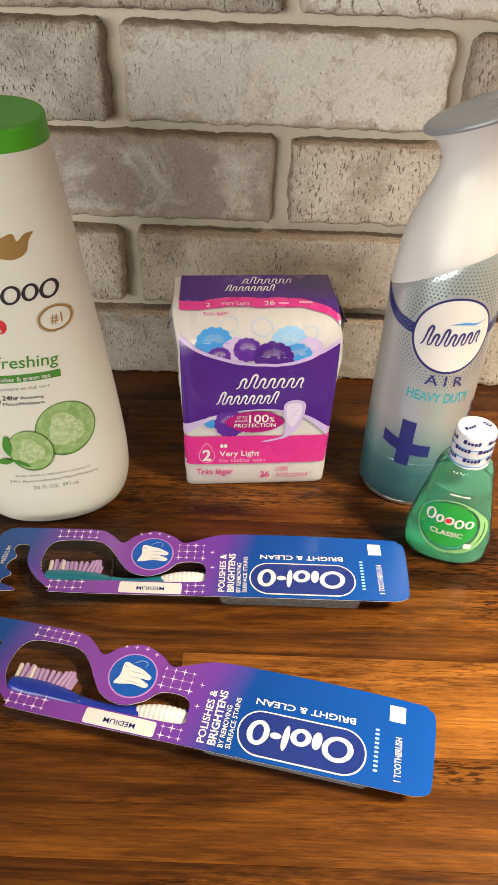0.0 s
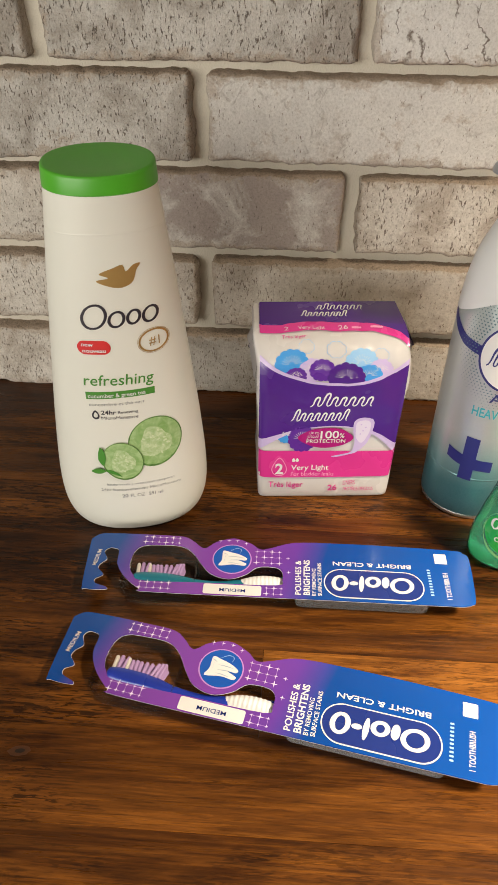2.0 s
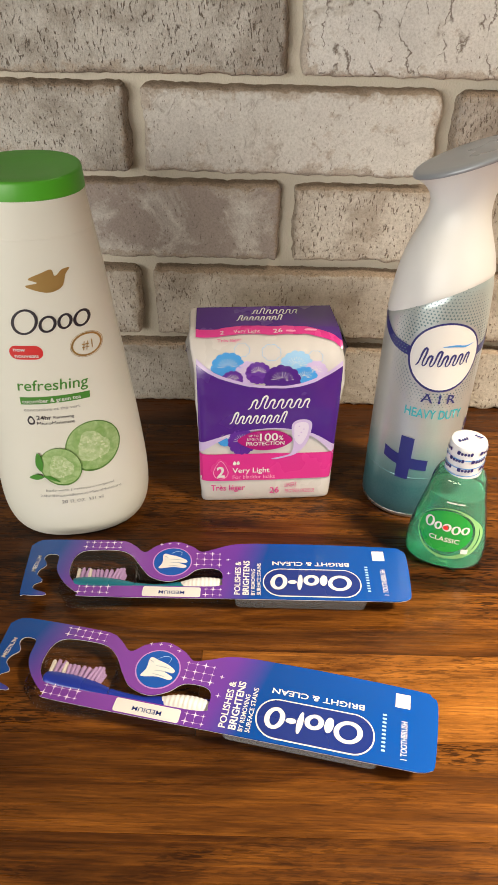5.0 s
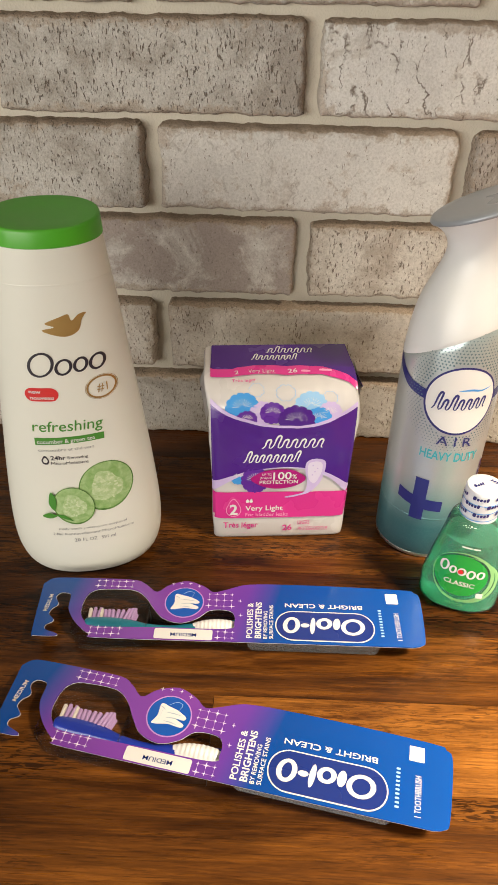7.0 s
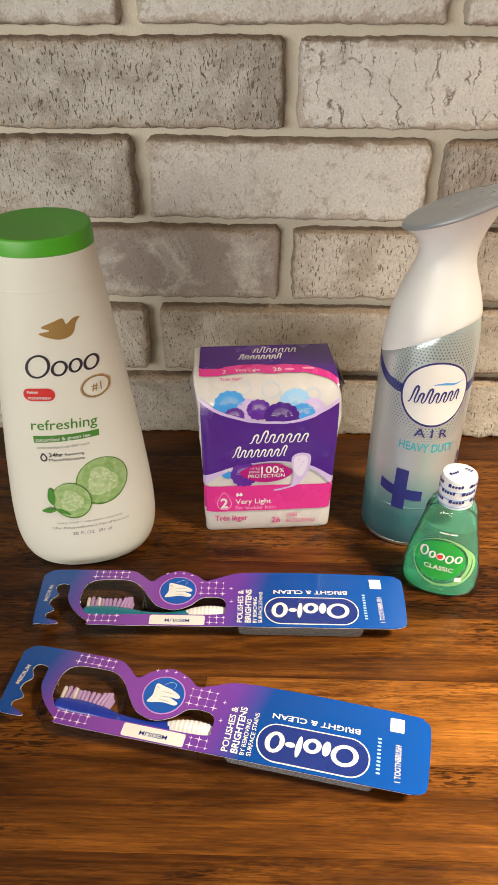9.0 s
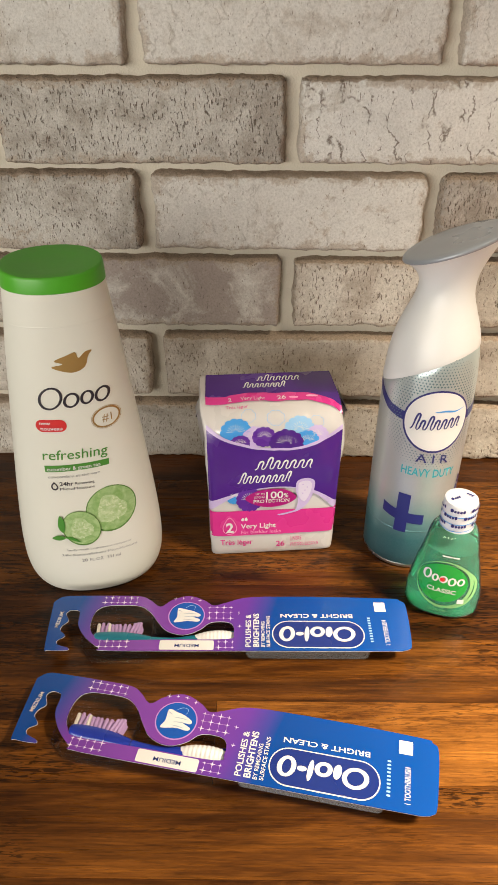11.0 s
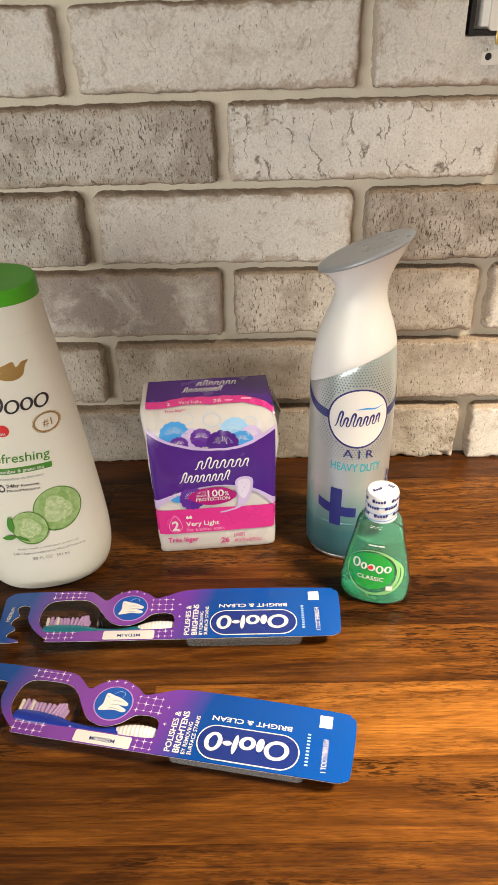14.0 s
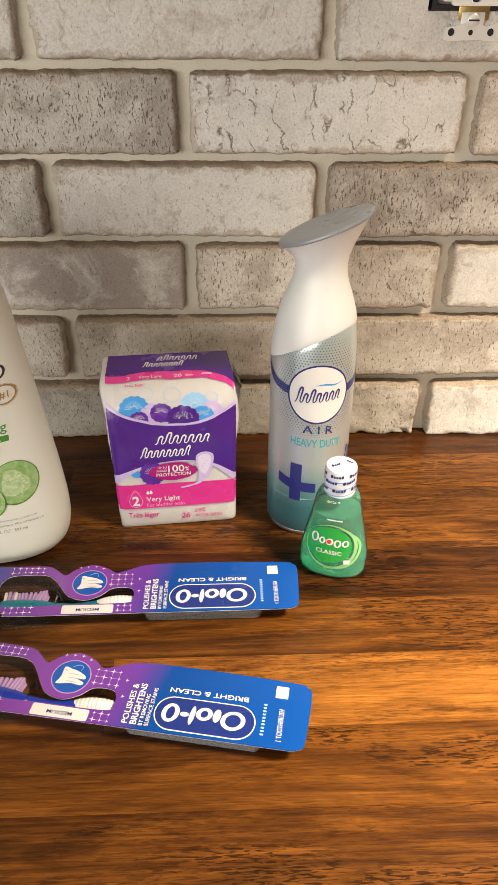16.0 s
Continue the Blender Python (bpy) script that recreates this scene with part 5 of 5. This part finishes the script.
def brush_pack(m, handle_material, handle_words, label):
    b = thing("toothbrush_pack", m, label, "toothbrush pack", "toothbrush packs on the counter")
    part("card", plate([CARD, WINDOW], TOP - 0.0005, TOP), card_print, b, "glossy blue and purple printed card")
    part("card_back", plate([[(x * 0.9985, y * 0.997) for x, y in CARD], [(x - 0.0, y) for x, y in WINDOW]], TOP - 0.0009, TOP - 0.00055), card_board, b)
    for box_ in ((-0.0925, -0.0232, -0.0480, 0.0140, 0.008), (0.0095, -0.0188, 0.0905, 0.0140, 0.004)):
        bl = part("blister", tray(*box_, 0.0004, TOP - 0.0010), blister_haze if box_[0] > 0 else blister_plastic, b, "clear plastic blister")
        bl.visible_shadow = False
    neck = part("blister", tray(-0.0490, -0.0165, 0.0096, 0.0040, 0.003, 0.0004, TOP - 0.0010), blister_plastic, b)
    neck.visible_shadow = False
    toothbrush(b, handle_material, handle_words)
    K1, K2, K3 = card_at(0.00012), card_at(0.00024), card_at(0.00036)
    lines, stars = sparkles()
    tagged(printed("grid_pattern", lines, K1, spark_soft, b), "", "", "", "stuff")
    tagged(printed("sparkle_pattern", stars, K2, spark, b), "", "", "", "stuff")
    roundel = printed("roundel", [[oval(-0.0278, 0.0055, 0.0119, 0.0119, 48)]], K1, spark_soft, b, 0, "blue roundel with a white tooth")
    printed("roundel_face", [[oval(-0.0278, 0.0055, 0.0112, 0.0112, 48)]], K2, disc_blue, roundel)
    printed("tooth", [[moved(tooth_shape(), -0.0278, 0.0055)]], K3, tooth_white, roundel)
    grooves = [[curve([(x0, y0), ((x0 + x1) / 2, (y0 + y1) / 2 + 0.0005), (x1, y1), ((x0 + x1) / 2, (y0 + y1) / 2 - 0.0001)], 5)] for x0, y0, x1, y1 in
               ((-0.0320, 0.0085, -0.0325, 0.0020), (-0.0300, 0.0072, -0.0215, 0.0068), (-0.0296, 0.0042, -0.0222, 0.0046), (-0.0300, 0.0022, -0.0225, 0.0014), (-0.0338, 0.0100, -0.0306, 0.0085))]
    printed("tooth_grooves", grooves, card_at(0.00042), tooth_grey, roundel)
    printed("glint", [[curve([(-0.030, 0.0110), (-0.026, 0.0140), (-0.0225, 0.0130), (-0.0235, 0.0095), (-0.0228, 0.0130), (-0.026, 0.0136)], 5)]], card_at(0.00048), ink_pale_blue, roundel)
    tab = printed("size_tab", [[rounded(-0.0428, -0.0220, -0.0090, -0.0146, 0.0012)]], K1, ink_white, b, 0, "white size tab")
    lettered("size_text", "MEDIUM", 0.0024, (-0.0258, -0.0188), K2, logo_navy, tab, 0.0150, 180, 0.008)
    lettered("size_text", "MEDIUM", 0.0025, (-0.1095, 0.0015), K1, ink_white, b, 0.0130, 86, 0.008)
    lettered("claim_text", "POLISHES &", 0.0034, (0.0122, -0.0062), K1, ink_white, b, 0.0262, 90, 0.015)
    lettered("claim_text", "BRIGHTENS", 0.0036, (0.0172, -0.0058), K1, ink_white, b, 0.0270, 90, 0.025)
    lettered("claim_text", "BY REMOVING", 0.0023, (0.0214, -0.0092), K1, ink_white, b, 0.0205, 90, 0.01)
    lettered("claim_text", "SURFACE STAINS", 0.0023, (0.0248, -0.0068), K1, ink_white, b, 0.0250, 90, 0.01)
    frame_ = printed("logo_plate", [[rounded(0.0272, -0.0200, 0.0855, 0.0018, 0.0108, 10)]], K1, ink_white, b, 0, "navy lozenge with white rim")
    printed("logo_face", [[rounded(0.0279, -0.0193, 0.0848, 0.0011, 0.0101, 10)]], K2, logo_navy, frame_)
    rings_ = hoops(0.0, 0.0, ((0.0140, 0.0120, 0.0), (0.0044, 0.0084, 0.0), (0.0094, 0.0084, 0.0), (0.0030, 0.0120, 0.0), (0.0052, 0.0030, 0.0044), (0.0100, 0.0120, 0.0)), 0.0004, 0.0026, 0.10)
    rings_ = [loops if loops[0][8][1] - loops[0][24][1] > 0.0075 and loops[0][0][0] - loops[0][16][0] > 0.006 else loops[:1] for loops in rings_]
    printed("brand_mark", [[moved(loop, 0.0563, -0.0030, 180) for loop in loops] for loops in rings_], K3, ink_white, frame_)
    lettered("claim_text", "BRIGHT & CLEAN", 0.0030, (0.0562, 0.0060), K1, ink_white, b, 0.0465, 180, 0.015)
    printed("patch", [[rounded(0.0945, 0.0100, 0.1018, 0.0180, 0.0003, 2)]], K1, ink_white, b)
    printed("code_bars", bars(0.0906, -0.0050, ((0.0011,) * 10,), 0.0020, 0.003, 90), K1, ink_pale_blue, b)
    lettered("count_text", "1 TOOTHBRUSH", 0.0030, (0.0992, -0.0072), K1, ink_white, b, 0.0200, 90, 0.005)
    return b


brush_pack(pose(-0.0242, -0.2018, 0.0, 0, 0, 0.0) @ Matrix.Scale(0.978, 4), handle_teal, "teal plastic toothbrush with lilac bristles", "blue and purple card pack with a teal toothbrush")
brush_pack(pose(-0.0252, -0.2815, 0.0, 0, 0, -10.9) @ Matrix.Scale(0.974, 4), handle_blue, "royal blue plastic toothbrush with lilac bristles", "blue and purple card pack with a royal blue toothbrush")

# ---- wall outlet without its cover ----
outlet_white = plain("outlet_plastic", (0.82, 0.81, 0.78), 0.35, vary=0.03)
steel = plain("galvanised_steel", (0.80, 0.79, 0.76), 0.38, metal=0.25, vary=0.12)
brass = plain("brass_strap", (0.62, 0.44, 0.16), 0.3, metal=0.8, vary=0.12)
box_hole_black = plain("box_and_hole_black", (0.012, 0.012, 0.013), 0.5)
outlet = thing("wall_outlet", pose(0.2075, -0.0040, 0.3360, 0, 0, WALL_TURN), "white duplex wall outlet without cover plate, metal strap showing", "outlet")
bm = bmesh.new()
for lo_, hi_ in (((-0.0275, -0.001, -0.003), (-0.0245, 0.03, 0.10)), ((0.0235, -0.001, -0.003), (0.0262, 0.03, 0.10)), ((-0.0245, -0.001, -0.003), (0.0235, 0.03, 0.0)), ((-0.0245, 0.024, 0.0), (0.0235, 0.03, 0.10)), ((-0.0245, -0.001, 0.097), (0.0235, 0.024, 0.10))):
    box(bm, lo_, hi_)
part("back_box", bm, box_hole_black, outlet, "black plastic back box", smooth=False)
part("body", box(bmesh.new(), (-0.0205, -0.002, 0.0015), (0.0210, 0.020, 0.072), 0.0012), outlet_white, outlet)
socket_hole = [curve([(-0.0023, 0.0028), (0.0023, 0.0028), (0.0023, 0.0062), (0.0014, 0.0076), (-0.0014, 0.0076), (-0.0023, 0.0062)], 4)]
slots = [rounded(-0.0075, 0.0150, -0.0055, 0.0235, 0.0003, 2), rounded(0.0055, 0.0158, 0.0075, 0.0228, 0.0003, 2)]
face = plate([rounded(-0.0160, 0.0005, 0.0190, 0.0330, 0.0025)] + socket_hole + slots, 0.0, 0.0035)
for v in face.verts:
    v.co = Vector((v.co.x, -0.0022 - v.co.z, v.co.y - 0.0010))
part("face", face, outlet_white, outlet)
# a thin black sheet stands in for the shade inside the socket openings
bm = box(bmesh.new(), (-0.0150, -0.00215, 0.0002), (0.0150, -0.00205, 0.0300))
part("socket_well", bm, box_hole_black, outlet, smooth=False)
part("brass_strap", box(bmesh.new(), (-0.0095, -0.0020, -0.0085), (0.0105, -0.0006, 0.0014), 0.0004), brass, outlet, "brass strap end")
ears = curve([(-0.0172, -0.0100), (-0.0165, -0.0125), (-0.0060, -0.0105), (0.0000, -0.0085), (0.0060, -0.0105), (0.0100, -0.0120), (0.0165, -0.0100), (0.0178, -0.0110), (0.0185, -0.0190), (0.0170, -0.0203), (0.0100, -0.0203), (0.0060, -0.0195), (0.0000, -0.0200),
              (-0.0060, -0.0200), (-0.0120, -0.0205), (-0.0165, -0.0200), (-0.0178, -0.0190)], 4)
bm = plate([ears, oval(-0.0130, -0.0153, 0.0023, 0.0023, 16), oval(0.0132, -0.0153, 0.0023, 0.0023, 16), oval(0.0, -0.0155, 0.0017, 0.0017, 14)], 0.0, 0.0012)
for v in bm.verts:
    v.co = Vector((v.co.x, -0.0018 - v.co.z, v.co.y))
part("mounting_plate", bm, steel, outlet, "galvanised mounting plate")
# black discs stand in for the shade inside the plate's holes
for hx, hz, hr in ((-0.0130, -0.0153, 0.0026), (0.0132, -0.0153, 0.0026), (0.0, -0.0155, 0.0020)):
    bm = loft([[Vector((hx + hr * math.cos(w), y, hz + hr * math.sin(w))) for w in (2 * math.pi * i / 16 for i in range(16))] for y in (-0.0012, -0.0006)])
    part("screw_hole", bm, box_hole_black, outlet)
bm = bmesh.new()
box(bm, (-0.0075, -0.0024, -0.0130), (0.0080, -0.0010, -0.0040), 0.0006)
part("strap_bridge", bm, steel, outlet)
bm = loft([[Vector((0.0005 + r * math.cos(w), y, -0.0085 + r * math.sin(w))) for w in (2 * math.pi * i / 24 for i in range(24))] for y, r in ((-0.0020, 0.0041), (-0.0036, 0.0040), (-0.0044, 0.0030), (-0.0046, 0.0010))])
screw = part("screw", bm, steel, outlet, "round steel screw head")
part("slot", box(bmesh.new(), (-0.0030, -0.00475, -0.0090), (0.0040, -0.0044, -0.0080)), box_hole_black, screw, smooth=False)

# ---- knots in the wood ----
knot_dark = plain("knot_heart", (0.012, 0.005, 0.002), 0.4, vary=0.3)
knot_ring = plain("knot_ring", (0.060, 0.020, 0.005), 0.35, vary=0.35, grain=500)
for kx, ky, kr, turn in ((-0.1435, -0.3135, 0.0032, 8), (0.1700, -0.0940, 0.0024, -4)):
    k = printed("wood_knot", [[[(x * (1 + 0.08 * math.sin(5 * i)), y) for i, (x, y) in enumerate(oval(0, 0, kr * 1.7, kr * 0.8, 28, turn))]]], lambda x, y: Vector((kx + x, ky + y, 0.00012)), knot_ring, countertop)
    printed("knot_heart", [[oval(0.0002, 0, kr * 0.75, kr * 0.35, 20, turn)]], lambda x, y: Vector((kx + x, ky + y, 0.0002)), knot_dark, k)

# ---- the bricks of the wall ----
BW, BH = 0.1965, 0.0562


def brick_mesh(seed, notch=None, fine=True):
    """A worn brick slip: a flat face with chipped, ragged edges. Its centre is the origin, its face looks to -y."""
    sx, sz = (84, 30) if fine else (30, 12)
    us = [0.5 - 0.5 * math.cos(math.pi * i / sx) * (1 - 0.35 * math.sin(math.pi * i / sx)) for i in range(sx + 1)]
    vs = [0.5 - 0.5 * math.cos(math.pi * j / sz) * (1 - 0.2 * math.sin(math.pi * j / sz)) for j in range(sz + 1)]
    bm = bmesh.new()
    grid, o = [], seed * 3.7
    rad = 0.007
    for j, v in enumerate(vs):
        row = []
        for i, u in enumerate(us):
            x, z = (u - 0.5) * BW, (v - 0.5) * BH
            # rounded corners
            ex, ez = BW / 2 - abs(x), BH / 2 - abs(z)
            if ex < rad and ez < rad:
                d = math.hypot(rad - ex, rad - ez)
                if d > rad:
                    k = rad / d
                    x = math.copysign(BW / 2 - rad + (rad - ex) * k, x)
                    z = math.copysign(BH / 2 - rad + (rad - ez) * k, z)
                    ex = ez = 0.0
            e = min(ex, ez)
            n1 = noise.noise((x * 60 + o, z * 60, o))
            n2 = noise.noise((x * 240 + o, z * 240, o + 5))
            n3 = noise.noise((x * 480 + o, z * 480, o + 9))
            chip = max(0.0, noise.noise((x * 110 + o, z * 110, o + 13)) - 0.12)
            wear = max(0.0, 1 - e / 0.009)
            x -= math.copysign(1, x) * wear * (0.0010 + 0.0014 * n1 + 0.0010 * n2 + 0.0005 * n3) * (1 if ex <= ez + 0.004 else 0.2)
            z -= math.copysign(1, z) * wear * (0.0006 + 0.0009 * n1 + 0.0008 * n2 + 0.0005 * n3) * (1 if ez <= ex + 0.004 else 0.2)
            q = min(1.0, e / (0.0030 + 0.0014 * n1 + 0.0010 * n2 + 0.011 * chip))
            y = 0.0110 * (1 - math.sqrt(max(0.0, 1 - (1 - q) ** 2))) + 0.0006 * n1 * (1 - wear) + 0.0003 * n2 + 0.0002 * n3
            row.append(bm.verts.new((x, y, z)))
        grid.append(row)
    for j in range(sz):
        for i in range(sx):
            f = bm.faces.new((grid[j][i], grid[j][i + 1], grid[j + 1][i + 1], grid[j + 1][i]))
            if notch:
                c = f.calc_center_median()
                if notch[0] < c.x < notch[1] and c.z > notch[2]:
                    bm.faces.remove(f)
    rim = [grid[0][i] for i in range(sx + 1)] + [grid[j][sx] for j in range(1, sz + 1)] + [grid[sz][i] for i in range(sx - 1, -1, -1)] + [grid[j][0] for j in range(sz - 1, 0, -1)]
    back = [bm.verts.new((v.co.x, 0.016, v.co.z)) for v in rim]
    for i in range(len(rim)):
        k = (i + 1) % len(rim)
        if rim[i].is_valid and rim[k].is_valid:
            bm.faces.new((rim[k], rim[i], back[i], back[k]))
    me = bpy.data.meshes.new("brick")
    bm.to_mesh(me)
    bm.free()
    for f in me.polygons:
        f.use_smooth = True
    me.materials.append(BRICKS["w"])
    return me


SLIPS = [brick_mesh(s) for s in range(9)]
ROUGH_SLIPS = [brick_mesh(s, None, False) for s in range(4)]
COURSES = [0.0260, 0.0880, 0.1497, 0.2100, 0.2698, 0.3300] + [0.3300 + 0.0605 * i for i in range(1, 21)]
# looks of the bricks in the courses from the counter up, from x = -0.6 in steps of one brick
LOOKS = ["gsgswgs", "gwssssg", "gspswgs", "sggwvsg", "wggcsgs", "gswwwsg"]
PITCH = 0.2035


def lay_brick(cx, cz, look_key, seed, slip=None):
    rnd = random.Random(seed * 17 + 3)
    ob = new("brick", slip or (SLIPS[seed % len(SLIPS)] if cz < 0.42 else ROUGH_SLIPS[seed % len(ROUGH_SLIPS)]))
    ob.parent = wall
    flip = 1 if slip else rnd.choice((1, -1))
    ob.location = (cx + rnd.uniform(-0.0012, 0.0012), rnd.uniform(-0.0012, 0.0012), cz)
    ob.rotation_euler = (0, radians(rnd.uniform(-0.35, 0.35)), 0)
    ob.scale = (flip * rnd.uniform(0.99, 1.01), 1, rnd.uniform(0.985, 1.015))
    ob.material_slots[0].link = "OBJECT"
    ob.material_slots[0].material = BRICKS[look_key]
    return ob


BOX_X, BOX_Z = (0.1795, 0.2335), 0.3335
for ci, cz in enumerate(COURSES):
    start = 0.0150 if ci % 2 == 0 else -0.0875
    lo, hi = (-4, 4) if ci < 14 else (-3, 3)
    for k in range(lo, hi):
        x0 = start + k * PITCH
        cx = x0 + PITCH / 2
        looks = LOOKS[ci % len(LOOKS)]
        key = looks[(k + 3) % len(looks)]
        if BOX_X[0] < cx + BW / 2 and cx - BW / 2 < BOX_X[1] and BOX_Z - 0.028 < cz < 0.46:
            if cz - BH / 2 < BOX_Z:
                lay_brick(cx, cz, key, 7, brick_mesh(31, (BOX_X[0] - cx, BOX_X[1] - cx, BOX_Z - cz)))
                continue
            if cz < 0.43:
                continue
        lay_brick(cx, cz, key, ci * 11 + k + 40)

# ---- the planks of the counter ----
EDGES = [0.008, -0.035, -0.083, -0.120, -0.156, -0.203, -0.249, -0.299, -0.345, -0.392, -0.438, -0.484, -0.530, -0.576, -0.610, -0.64]
TONES = [1, 2, 2, 2, 0, 2, 3, 2, 2, 1, 2, 1, 2, 1, 2]
# the golden stave butts against a browner one under the front pack
JOINTS = {6: (-0.030, 2)}
plank_rnd = random.Random(5)
for r, (y1, y0) in enumerate(zip(EDGES, EDGES[1:])):
    ends = [-1.05 + plank_rnd.uniform(-0.25, 0.0)]
    while ends[-1] < 1.0:
        ends.append(ends[-1] + plank_rnd.uniform(0.75, 1.05))
    cut, left_tone = JOINTS.get(r, (None, TONES[r]))
    if cut is not None:
        ends = sorted([e for e in ends if abs(e - cut) > 0.4] + [cut])
    for x0, x1 in zip(ends, ends[1:]):
        half = (x1 - x0) / 2
        tone = left_tone if cut is not None and x1 <= cut else TONES[r]
        bm = box(bmesh.new(), (-half + 0.0001, (y0 - y1) / 2 + 0.00008, -0.036), (half - 0.0001, (y1 - y0) / 2 - 0.00008, 0.0))
        plank = part("plank", bm, WOODS[tone], countertop, smooth=False)
        plank.location = (x0 + half, (y0 + y1) / 2, 0.0)
